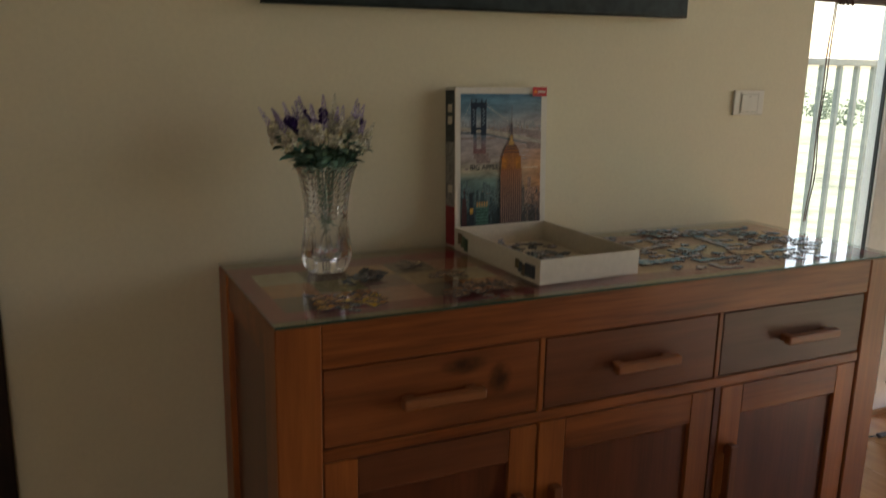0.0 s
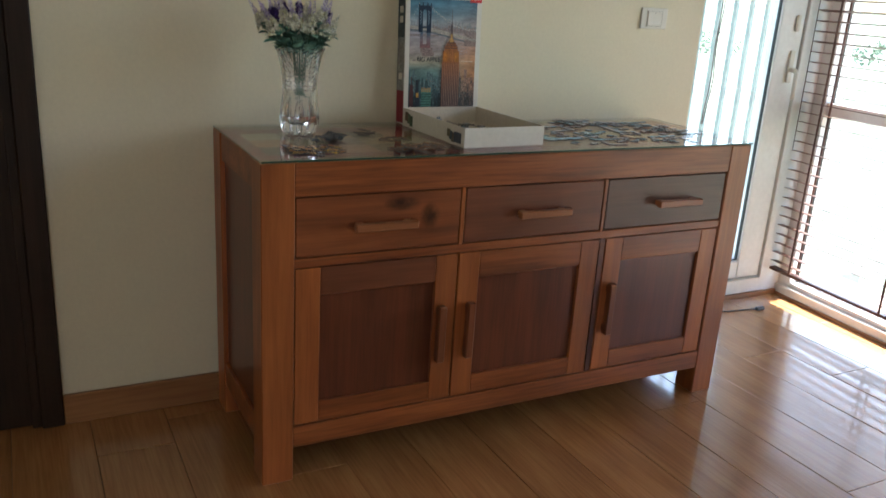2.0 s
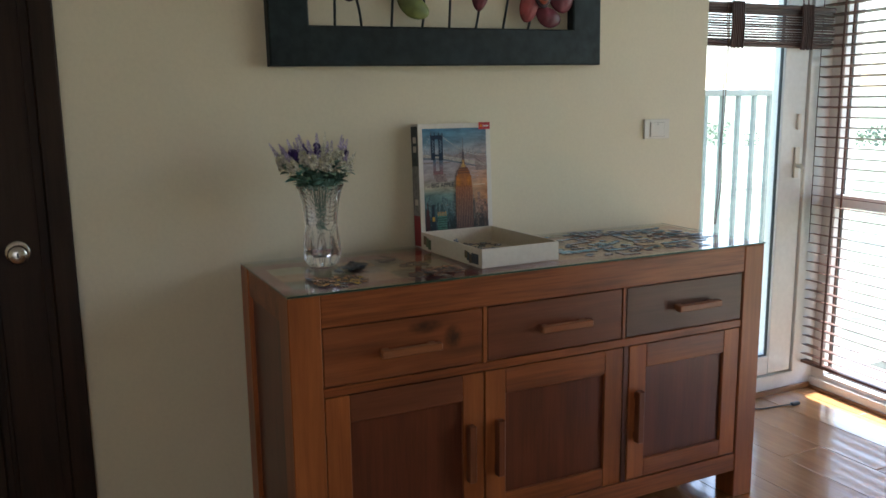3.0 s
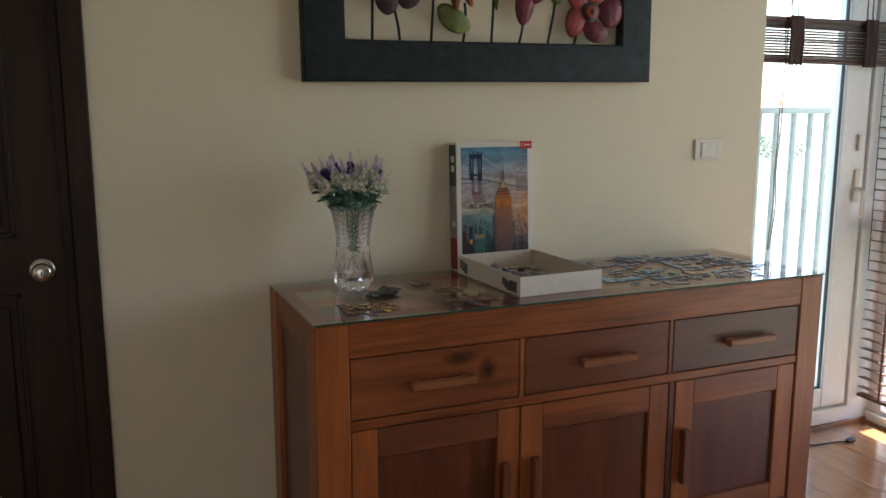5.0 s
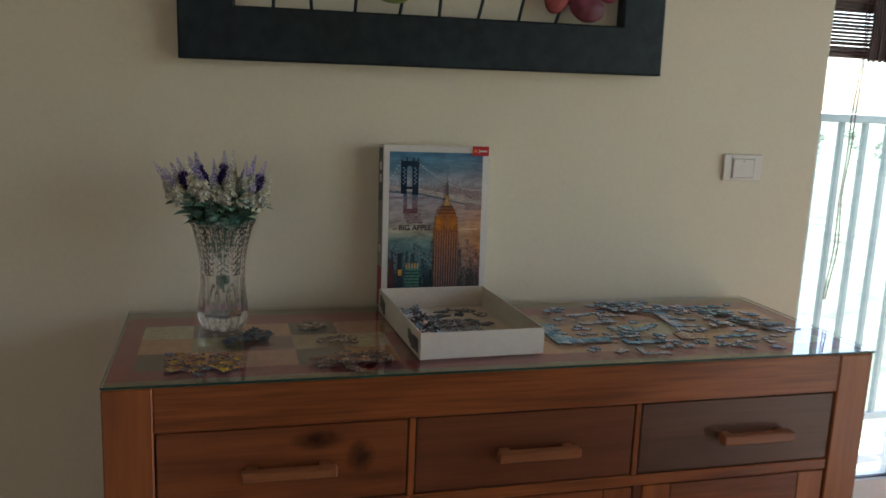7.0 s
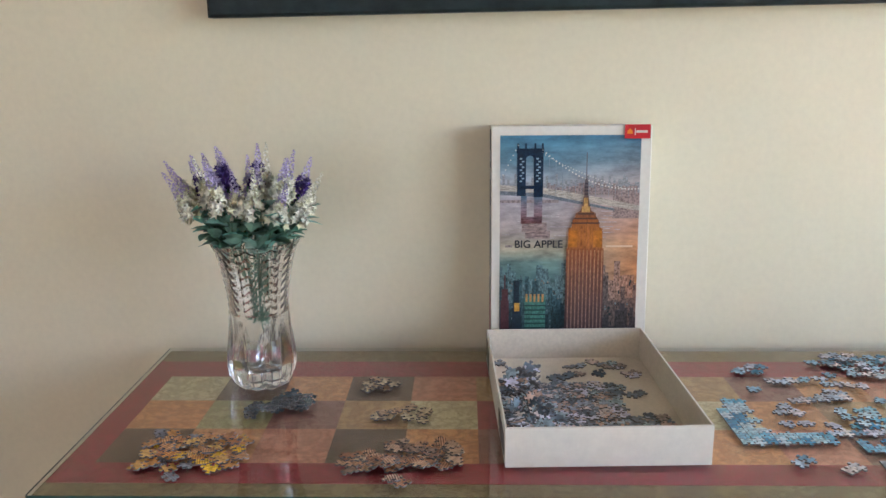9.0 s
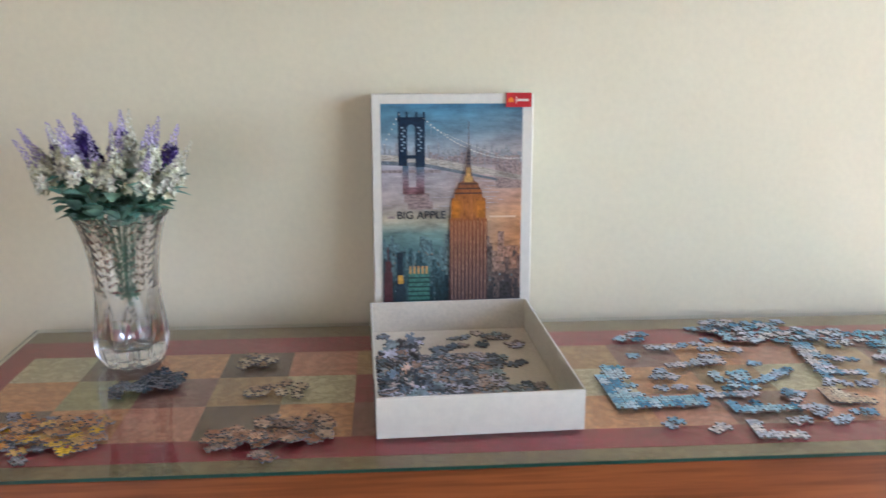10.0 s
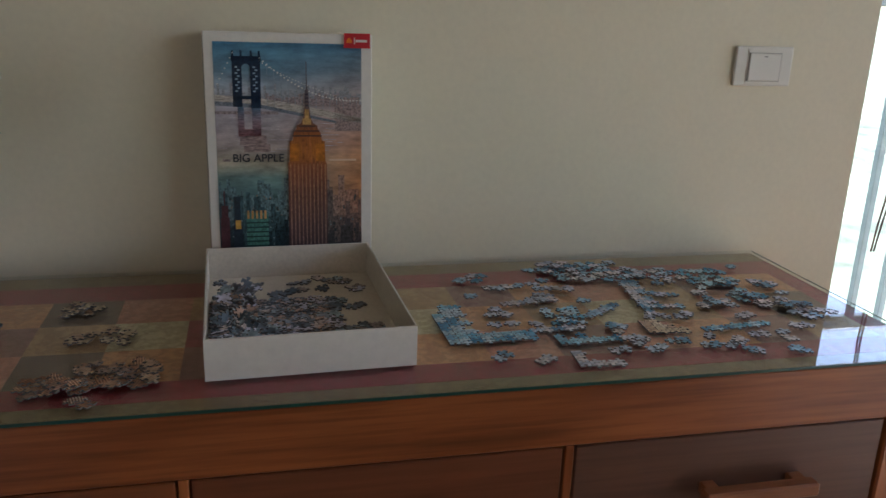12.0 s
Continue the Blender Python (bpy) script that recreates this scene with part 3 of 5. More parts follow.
def bar_handle(cx, cz, length, upright, mat, parent):
    """A square wooden pull with chamfered ends, standing on two short feet."""
    h, t = length / 2, 0.0105
    b = bmesh.new()
    if upright:
        box(cx - t * 1.15, cx + t * 1.15, D0 - 0.026, D0 - 0.002, cz - h, cz + h, 0.003, b)
        for s in (-1, 1):
            box(cx - t * 0.8, cx + t * 0.8, D0 - 0.012, D0 + 0.006, cz + s * (h - 0.02) - 0.011, cz + s * (h - 0.02) + 0.011, 0.0015, b)
    else:
        box(cx - h, cx + h, D0 - 0.034, D0 - 0.012, cz - t, cz + t, 0.003, b)
        for s in (-1, 1):
            box(cx + s * (h - 0.02) - 0.011, cx + s * (h - 0.02) + 0.011, D0 - 0.014, D0 + 0.006, cz - t * 0.8, cz + t * 0.8, 0.0015, b)
    return part("handle", b, mat, parent, "square wooden pull handle")


for x0, x1, mat, hx, lab in ((0.0905, 0.5605, M_DRAWER_A, 0.329, "orange brown drawer front with a dark knot"),
                             (0.5785, 1.0545, M_DRAWER_B, 0.831, "mid brown drawer front"),
                             (1.0725, W - 0.0905, M_DRAWER_C, 1.344, "dark grey brown drawer front")):
    dr = part("drawer", box(x0, x1, D0 + 0.005, D0 + 0.025, 0.648, 0.806, 0.002), mat, sb, lab)
    bar_handle(hx, 0.724, 0.178, False, M_HANDLE, dr)
    part("drawer_box", box(x0 + 0.02, x1 - 0.02, D0 + 0.025, -0.06, 0.66, 0.79), M_DRAWER_B, sb)
DZ0, DZ1 = 0.167, 0.617
for x0, x1, hx, flip in ((0.0905, 0.565, 0.514, 1), (0.570, 1.063, 0.608, 0), (1.089, W - 0.0905, 1.119, 0)):
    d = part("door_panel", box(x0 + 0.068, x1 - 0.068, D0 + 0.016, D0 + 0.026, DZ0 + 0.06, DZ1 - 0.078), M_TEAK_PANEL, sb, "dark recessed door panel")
    for a, b in ((x0, x0 + 0.068), (x1 - 0.068, x1)):
        part("door_stile", box(a, b, D0 + 0.005, D0 + 0.027, DZ0, DZ1, 0.0018), M_TEAK_Z, sb)
    part("door_rail", box(x0 + 0.068, x1 - 0.068, D0 + 0.0055, D0 + 0.027, DZ1 - 0.078, DZ1, 0.0018), M_DRAWER_B if flip else M_TEAK_X, sb)
    part("door_rail", box(x0 + 0.068, x1 - 0.068, D0 + 0.0055, D0 + 0.027, DZ0, DZ0 + 0.06, 0.0018), M_TEAK_X, sb)
    bar_handle(hx, 0.385, 0.172, True, M_HANDLE_Z, d)

# patchwork runner under the glass
OLIVE, BURG = (0.30, 0.205, 0.09), (0.40, 0.040, 0.050)
PAL = {"c": (0.72, 0.60, 0.36), "o": (0.76, 0.34, 0.14), "b": (0.19, 0.10, 0.06), "m": (0.38, 0.165, 0.13), "t": (0.56, 0.32, 0.14), "r": (0.42, 0.07, 0.075), "y": (0.50, 0.43, 0.20), "p": (0.68, 0.27, 0.17)}


def cloth(name, col):
    m = bpy.data.materials.new(name)
    n, l, b = nodes_of(m)
    f1, _ = noise_tex(n, l, 38, 5, rough=0.7)
    f2, _ = noise_tex(n, l, 700, 2)
    lo, hi = tuple(c * (0.62, 0.5, 0.45)[k] for k, c in enumerate(col)), tuple(min(1, c * 1.18) for c in col)
    c1 = ramp(n, [(0.4, hi), (0.5, lo), (0.56, hi)])
    l.new(f1, c1.inputs[0])
    c2 = ramp(n, [(0.35, (0.85,) * 3), (0.65, (1,) * 3)])
    l.new(f2, c2.inputs[0])
    l.new(mixc(n, l, "MULTIPLY", 1.0, mixc(n, l, "MIX", 0.62, col, c1.outputs[0]), c2.outputs[0]), b.inputs["Base Color"])
    b.inputs["Roughness"].default_value = 0.8
    add_bump(n, l, b, f2, 0.2, 0.0003)
    return m


ru = thing("table_runner", (W / 2, -0.27, TOP), "patchwork cloth in burgundy, orange, cream and brown under the glass", "table runner")
Z = TOP
part("ground_cloth", box(0.0015, W - 0.0015, D0 + 0.0015, -0.0095, Z, Z + 0.0008), cloth("cloth_olive", OLIVE), ru, "olive brown ground cloth")
mb = cloth("cloth_burgundy", BURG)
for x0, x1, y0, y1 in ((0.003, W - 0.003, -0.133, -0.063), (0.003, W - 0.003, -0.488, -0.435), (0.003, 0.045, -0.435, -0.133), (W - 0.045, W - 0.003, -0.435, -0.133)):
    part("border", box(x0, x1, y0, y1, Z + 0.0008, Z + 0.0013), mb, ru, "burgundy border band")
mats = {k: cloth("cloth_" + k, c) for k, c in PAL.items()}
ROWS = ("cbobptmttmoptmo", "oymtcrmycotctpb", "bopbompoopmpomt")
for r, (y1, y0) in enumerate(((-0.133, -0.232), (-0.232, -0.332), (-0.332, -0.435))):
    for k, c in enumerate(ROWS[r]):
        x0 = 0.045 + k * (W - 0.09) / 15
        part("patch", box(x0, x0 + (W - 0.09) / 15, y0, y1, Z + 0.0008, Z + 0.0013), mats[c], ru)

gl = thing("glass_top", (W / 2, -0.27, TOP + 0.0018), "clear glass sheet with green polished edges on the sideboard", "glass top")
GZ = TOP + 0.0070
pg = part("sheet", box(0.0, W, D0 - 0.002, -0.008, TOP + 0.0018, GZ, 0.0008), M_TOPGLASS, gl)
pg.visible_shadow = False
eb = bmesh.new()
box(0.0, W, D0 - 0.0032, D0 - 0.0024, TOP + 0.0022, GZ - 0.0006, 0, eb)
part("polished_edge", eb, M_GREEN_EDGE, gl, "green polished front edge")
M_PALE_EDGE = plain("glass_side_edge", (0.16, 0.21, 0.17), 0.3, vary=0.1, bump=0)
for x in (-0.0010, W + 0.0004):
    part("polished_edge", box(x, x + 0.0006, D0, -0.01, GZ - 0.0026, GZ - 0.0006), M_PALE_EDGE, gl, "pale polished side edge")

# ---------------------------------------------------------------- jigsaw box: lid standing, tray lying
BW, BL, BH = 0.271, 0.407, 0.056


def carton_wall(x0, x1, y0, y1, z0, z1, w, l, t):
    """One board of an open carton: raw card on the faces that look inwards."""
    b = box(x0, x1, y0, y1, z0, z1)
    b.normal_update()
    for f in b.faces:
        c, nn = f.calc_center_median(), f.normal
        flat_in = nn.z > 0.5 and c.z < t * 1.5
        wall_in = abs(nn.z) < 0.5 and nn.x * c.x + nn.y * c.y < 0 and abs(nn.x * c.x) + abs(nn.y * c.y) > 0.05
        f.material_index = 1 if flat_in or wall_in else 0
    return b


tr = new("box_tray")
tagged(tr, "open white cardboard box tray filled with loose jigsaw pieces", "box")
ORIGIN[tr] = Vector((0, 0, 0))
tr.matrix_basis = pose(0.725, -0.257, GZ, 0, 0, 2.0)
TL, TT = 0.388, 0.0025
for nm, a in (("base", (-BW / 2, BW / 2, -TL / 2, TL / 2, 0, TT)), ("side_wall", (-BW / 2, -BW / 2 + TT, -TL / 2, TL / 2, TT, BH)), ("side_wall", (BW / 2 - TT, BW / 2, -TL / 2, TL / 2, TT, BH)),
              ("end_wall", (-BW / 2 + TT, BW / 2 - TT, -TL / 2, -TL / 2 + TT, TT, BH)), ("end_wall", (-BW / 2 + TT, BW / 2 - TT, TL / 2 - TT, TL / 2, TT, BH))):
    part(nm, carton_wall(*a, BW, TL, TT), [M_CARD, M_CARD_IN], tr)
# small printed scenes on the carton's left side
for y, w, hgt, cols in ((0.150, 0.050, 0.040, ((0.10, 0.18, 0.10), (0.18, 0.26, 0.15), (0.25, 0.18, 0.10))), (-0.115, 0.040, 0.034, ((0.16, 0.12, 0.09), (0.08, 0.11, 0.13), (0.24, 0.2, 0.1)))):
    for k, c in enumerate(cols):
        q = box(-BW / 2 - 0.0008 - 0.0003 * k, -BW / 2 - 0.0002, y - w / 2 + w * 0.3 * k, y - w / 2 + w * (0.38 + 0.31 * k), 0.006 + 0.006 * k, 0.006 + hgt * (0.8 + 0.1 * k), 0.0)
        part("side_print", q, plain("print_tone", c, 0.4, vary=0.3, scale=160, bump=0), tr)
q = box(-BW / 2 - 0.0008, -BW / 2 - 0.0002, -0.175, -0.135, 0.008, 0.038)
part("side_print", q, plain("print_blue", (0.07, 0.10, 0.14), 0.4, vary=0.4, scale=190, bump=0), tr)

ld = new("jigsaw_box")
tagged(ld, "jigsaw box cover standing upright, printed with a city and bridge", "box")
ORIGIN[ld] = Vector((0, 0, 0))
# local x right, y up the print, z out of the print
ld.matrix_basis = Matrix.Translation((0.7260, -0.056, GZ)) @ pose(0, 0, 0, 90 - 3.0, 0, 0)
lidm = bmesh.new()
box(-BW / 2, BW / 2, 0.0, BL, -BH, 0.0, 0.0012, lidm)
part("carton", lidm, M_CARD, ld)


def print_mat(name, stops, side=None, mottled=0.25, scale=55.0, stretch=(1, 1, 1), h=0.36, y0=0.0):
    """Printed ink: colour up the sheet, with a warm drift to one side and mottling."""
    m = bpy.data.materials.new(name)
    n, l, b = nodes_of(m)
    c = n.new("ShaderNodeTexCoord")
    s = n.new("ShaderNodeSeparateXYZ")
    l.new(c.outputs["Object"], s.inputs[0])
    f = n.new("ShaderNodeMapRange")
    f.inputs["From Min"].default_value, f.inputs["From Max"].default_value = y0, y0 + h
    l.new(s.outputs["Y"], f.inputs[0])
    r = ramp(n, stops)
    l.new(f.outputs[0], r.inputs[0])
    out = r.outputs[0]
    if side:
        g_ = n.new("ShaderNodeMapRange")
        g_.inputs["From Min"].default_value, g_.inputs["From Max"].default_value = -0.02, 0.12
        l.new(s.outputs["X"], g_.inputs[0])
        hgt = ramp(n, [(0.0, (0.55,) * 3), (0.4, (1, 1, 1)), (0.75, (0.25,) * 3), (1.0, (0.0,) * 3)])
        l.new(f.outputs[0], hgt.inputs[0])
        mu = n.new("ShaderNodeMath")
        mu.operation = "MULTIPLY"
        l.new(g_.outputs[0], mu.inputs[0])
        l.new(hgt.outputs[0], mu.inputs[1])
        out = mixc(n, l, "MIX", mu.outputs[0], out, side)
    nz, _ = noise_tex(n, l, scale, 6, stretch, rough=0.7)
    k = ramp(n, [(0.3, (1 - mottled * 2,) * 3), (0.7, (1 + mottled,) * 3)])
    l.new(nz, k.inputs[0])
    l.new(mixc(n, l, "MULTIPLY", 1.0, out, k.outputs[0]), b.inputs["Base Color"])
    b.inputs["Roughness"].default_value = 0.32
    return m


PX0, PX1, PY0, PY1 = -0.1205, 0.1175, 0.016, 0.391
M_SKYP = print_mat("print_sky", [(0.0, (0.04, 0.09, 0.10)), (0.30, (0.07, 0.17, 0.19)), (0.41, (0.20, 0.32, 0.30)), (0.47, (0.50, 0.45, 0.33)), (0.55, (0.44, 0.37, 0.35)), (0.68, (0.46, 0.42, 0.46)), (0.78, (0.38, 0.42, 0.48)), (0.87, (0.16, 0.30, 0.40)), (1.0, (0.06, 0.22, 0.36))], (0.74, 0.32, 0.13), 0.28, 14, (1, 3, 1), 0.381, PY0)


def flat(pts, step, mats_, name, label=""):
    b = bmesh.new()
    poly(pts, 0.0004 + 0.00025 * step, 0.0, b)
    return part(name, b, mats_, ld, label)


def rects(rs, step, mats_, name, label=""):
    b = bmesh.new()
    for x0, x1, y0, y1 in rs:
        poly([(x0, y0), (x1, y0), (x1, y1), (x0, y1)], 0.0004 + 0.00025 * step, 0.0, b)
    return part(name, b, mats_, ld, label)


flat([(PX0, PY0), (PX1, PY0), (PX1, PY1), (PX0, PY1)], 0, M_SKYP, "print_ground", "printed dusk sky, blue above and orange below")
# river shore and far bank
M_SHORE = print_mat("print_shore", [(0, (0.30, 0.24, 0.24)), (1, (0.38, 0.31, 0.31))], (0.5, 0.28, 0.2), 0.4, 300)
M_HAZE = print_mat("print_haze", [(0, (0.38, 0.36, 0.37)), (1, (0.33, 0.35, 0.38))], None, 0.3, 260, (1, 2, 1))
rng = random.Random(8)
rects([(x, x + 0.004, 0.292, 0.306 + 0.020 * rng.random() ** 2) for x in [PX0 + 0.0041 * k for k in range(58)]], 1, M_HAZE, "far_bank")["kind"] = "stuff"
rects([(x, x + 0.005, 0.290, 0.300 + 0.012 * rng.random()) for x in [-0.045 + 0.0053 * k for k in range(30)]], 2, M_SHORE, "near_bank")["kind"] = "stuff"
rects([(0.0725, PX1, 0.249, 0.293)], 3, M_SHORE, "far_block")
rects([(PX0, -0.02, 0.276, 0.281)], 1, M_SHORE, "far_shore")
# pale ripples on the river
ripple = []
for k in range(60):
    x, y = rng.uniform(PX0, 0.09), rng.uniform(0.212, 0.272)
    ripple.append((x, min(PX1, x + rng.uniform(0.006, 0.024)), y, y + rng.uniform(0.0005, 0.0014)))
rects(ripple, 1, print_mat("print_ripple", [(0, (0.52, 0.47, 0.46)), (1, (0.56, 0.50, 0.52))], None, 0.3, 120), "river_ripple")["kind"] = "stuff"
# bridge: deck, towers, cables
M_BRIDGE = print_mat("print_bridge", [(0, (0.010, 0.035, 0.075)), (1, (0.008, 0.03, 0.07))], None, 0.3, 260)
M_DECK = print_mat("print_deck", [(0, (0.46, 0.42, 0.38)), (1, (0.58, 0.52, 0.45))], None, 0.4, 400, (0.3, 2, 1))
flat([(PX0, 0.297), (-0.047, 0.292), (0.0045, 0.281), (PX1, 0.262), (PX1, 0.271), (0.0045, 0.294), (-0.047, 0.302), (PX0, 0.307)], 3, M_DECK, "bridge_deck", "pale lit bridge deck")
flat([(PX0, 0.290), (-0.047, 0.286), (0.0045, 0.276), (0.075, 0.262), (0.075, 0.266), (0.0045, 0.281), (-0.047, 0.292), (PX0, 0.297)], 3, print_mat("print_truss", [(0, (0.16, 0.20, 0.24)), (1, (0.22, 0.26, 0.31))], None, 0.5, 500, (3, 0.6, 1)), "bridge_truss")
TX0, TX1 = -0.0905, -0.0480
tw = [(TX0 - 0.001, TX0 + 0.014, 0.288, 0.366), (TX1 - 0.015, TX1 + 0.001, 0.286, 0.366), (TX0 - 0.002, TX1 + 0.002, 0.361, 0.369), (TX0, TX1, 0.300, 0.306)]
tw += [(x, x + 0.0032, 0.369, 0.3775) for x in (TX0 - 0.001, TX0 + 0.012, TX1 - 0.0145, TX1 - 0.002)]
rects(tw, 4, M_BRIDGE, "bridge_tower", "dark blue steel bridge tower")
arch = [(TX0 + 0.013, 0.362), (TX1 - 0.014, 0.362), (TX1 - 0.014, 0.347)]
for k in range(9):
    an = math.pi * k / 8
    arch.append(((TX0 + TX1) / 2 - 0.0005 + 0.0077 * math.cos(an), 0.347 + 0.010 * math.sin(an)))
flat(arch + [(TX0 + 0.013, 0.347)], 4, M_BRIDGE, "tower_arch")
rects([(x + 0.0035 + 0.0035 * (k % 2), x + 0.0075 + 0.0035 * (k % 2), 0.312 + 0.0048 * k, 0.3145 + 0.0048 * k) for x in (TX0, TX1 - 0.0145) for k in range(9)], 5, plain("print_lattice", (0.30, 0.42, 0.52), 0.35, bump=0), "tower_lattice")["kind"] = "stuff"
rects([(TX0 + 0.006, TX0 + 0.016, 0.240, 0.288), (TX1 - 0.014, TX1, 0.240, 0.286), (TX0 + 0.006, TX1, 0.240, 0.252)], 2, print_mat("print_reflection", [(0.60, (0.34, 0.14, 0.15)), (0.66, (0.30, 0.22, 0.26)), (0.72, (0.10, 0.19, 0.28))], None, 0.35, 150, (0.5, 3, 1), h=0.4), "tower_reflection")
rects([(TX0 + 0.008, TX1 + 0.008, 0.226, 0.242), (TX0 + 0.014, TX1 + 0.014, 0.214, 0.227)], 2, print_mat("print_red_water", [(0, (0.36, 0.27, 0.25)), (1, (0.36, 0.26, 0.25))], None, 0.4, 90, (1, 4, 1)), "red_water")
dots, wires = [], []
for k in range(30):
    t = k / 29
    x = TX1 + (PX1 - TX1 - 0.002) * t
    y = 0.366 - 0.080 * (1 - (1 - t) ** 2) + 0.014 * t
    dots.append((x - 0.0011, x + 0.0011, y - 0.0011, y + 0.0011))
    x2 = TX1 + (0.09 - TX1) * t
    dots.append((x2 - 0.0007, x2 + 0.0007, 0.362 - 0.062 * t ** 0.8 - 0.0007, 0.362 - 0.062 * t ** 0.8 + 0.0007))
    if k % 2 == 0:
        wires.append((x - 0.0003, x + 0.0003, 0.285, y))
for k in range(8):
    t = k / 7
    x, y = TX0 + (PX0 - TX0) * t, 0.374 - 0.058 * t
    dots.append((x, x + 0.0018, y - 0.0009, y + 0.0009))
rects(dots, 4, plain("print_lights", (0.80, 0.78, 0.70), 0.3, vary=0.02, bump=0), "cable_light")["kind"] = "stuff"
rects(wires, 3, print_mat("print_wires", [(0, (0.3, 0.35, 0.4)), (1, (0.3, 0.38, 0.45))], None), "cable_wire")
# the city below, in three ranks of blocks
rng = random.Random(21)
for rank, (base, hi, tone, warm) in enumerate(((0.125, 0.180, (0.13, 0.22, 0.24), (0.44, 0.20, 0.12)), (0.08, 0.150, (0.05, 0.11, 0.13), (0.22, 0.12, 0.09)), (0.03, 0.105, (0.02, 0.05, 0.065), (0.09, 0.065, 0.065)))):
    x = PX0
    n_mat = print_mat("print_city", [(0, tuple(c * 0.5 for c in tone)), (0.35, tone), (1, tone)], warm, 0.7, 330, (1, 0.6, 1))
    rs = []
    while x < PX1 - 0.004:
        w = rng.uniform(0.004, 0.011)
        rs.append((x, min(x + w, PX1), PY0, base + (hi - base) * rng.uniform(0.1, 1.0)))
        x += w
    rects(rs, 4 + 2 * rank, n_mat, "city_skyline")
    lit = []
    for k in range(130):
        x, y = rng.uniform(PX0 + 0.003, PX1 - 0.004), rng.uniform(PY0 + 0.002, base + 0.02)
        lit.append((x, x + rng.uniform(0.0008, 0.003), y, y + rng.uniform(0.0008, 0.004)))
    dark = []
    for k in range(110):
        x, y = rng.uniform(PX0 + 0.002, PX1 - 0.005), rng.uniform(PY0 + 0.002, base + 0.015)
        dark.append((x, x + rng.uniform(0.001, 0.0045), y, y + rng.uniform(0.002, 0.009)))
    rects(dark, 5 + 2 * rank, plain("print_shade", tuple(c * 0.35 for c in tone), 0.35, vary=0.3, scale=200, bump=0), "block_shade")["kind"] = "stuff"
    rects(lit, 5.5 + 2 * rank, plain("print_windows", ((0.46, 0.33, 0.22), (0.26, 0.36, 0.38), (0.34, 0.33, 0.32))[rank], 0.35, vary=0.5, scale=200, bump=0), "lit_glimmer")["kind"] = "stuff"
rects([(-0.0765, -0.0405, PY0, 0.112)], 10, print_mat("print_teal", [(0, (0.03, 0.12, 0.11)), (0.2, (0.08, 0.24, 0.20)), (1, (0.05, 0.16, 0.15))], None, 0.4, 200, (2, 1, 1)), "teal_block")
rects([(-0.0765, -0.0405, 0.030 + 0.008 * k, 0.0325 + 0.008 * k) for k in range(9)], 11, plain("print_teal_dark", (0.015, 0.05, 0.05), 0.35, bump=0), "teal_floors")
rects([(-0.0750 + 0.007 * k, -0.0715 + 0.007 * k, 0.102, 0.116) for k in range(5)], 11, plain("print_amber", (0.60, 0.33, 0.12), 0.35, vary=0.2, scale=200, bump=0), "amber_crown")
rects([(-0.1185, -0.104, PY0, 0.105), (-0.1165, -0.1055, 0.105, 0.125), (-0.1125, -0.110, 0.125, 0.150)], 10, print_mat("print_maroon", [(0, (0.07, 0.02, 0.03)), (1, (0.14, 0.06, 0.06))], None, 0.3, 200), "maroon_block")
rects([(-0.096, -0.086, 0.09, 0.140), (-0.098, -0.083, PY0, 0.09)], 9, print_mat("print_navy", [(0, (0.015, 0.03, 0.05)), (1, (0.03, 0.05, 0.07))], None, 0.3, 200), "navy_block")
rects([(-0.0945, -0.0855, 0.085, 0.100)], 11, plain("print_lamp", (0.65, 0.36, 0.06), 0.35, vary=0.2, scale=200, bump=0), "amber_light")
# the great tower
M_TOW = print_mat("print_tower", [(0.0, (0.05, 0.035, 0.05)), (0.25, (0.11, 0.06, 0.06)), (0.45, (0.20, 0.085, 0.06)), (0.60, (0.34, 0.11, 0.05)), (0.68, (0.52, 0.18, 0.03)), (0.80, (0.36, 0.12, 0.035)), (0.86, (0.20, 0.10, 0.07)), (1.0, (0.16, 0.13, 0.14))], None, 0.35, 240, (6, 0.35, 1), 0.29, PY0)
SX = 0.0265
flat([(SX - 0.0335, PY0), (SX + 0.0335, PY0), (SX + 0.032, 0.197), (SX + 0.030, 0.197), (SX + 0.029, 0.232), (SX + 0.024, 0.234), (SX + 0.0225, 0.246), (SX + 0.018, 0.252), (SX + 0.017, 0.258), (SX + 0.010, 0.262), (SX + 0.006, 0.272), (SX + 0.0045, 0.287),
      (SX + 0.0035, 0.289), (SX + 0.003, 0.315), (SX + 0.0008, 0.319), (SX + 0.0006, 0.362), (SX - 0.0006, 0.362), (SX - 0.0008, 0.319), (SX - 0.003, 0.315), (SX - 0.0035, 0.289), (SX - 0.0045, 0.287), (SX - 0.006, 0.272), (SX - 0.010, 0.262), (SX - 0.017, 0.258), (SX - 0.018, 0.252),
      (SX - 0.0225, 0.246), (SX - 0.024, 0.234), (SX - 0.029, 0.232), (SX - 0.030, 0.197), (SX - 0.032, 0.197)], 12, M_TOW, "great_tower", "tall orange lit stepped tower")
rects([(SX - 0.029 + 0.0064 * k, SX - 0.0272 + 0.0064 * k, PY0, 0.194) for k in range(10)], 13, print_mat("print_ribs", [(0, (0.24, 0.19, 0.20)), (0.5, (0.36, 0.22, 0.17)), (1, (0.50, 0.23, 0.11))], None, 0.3, 200, h=0.18), "pale_ribs")
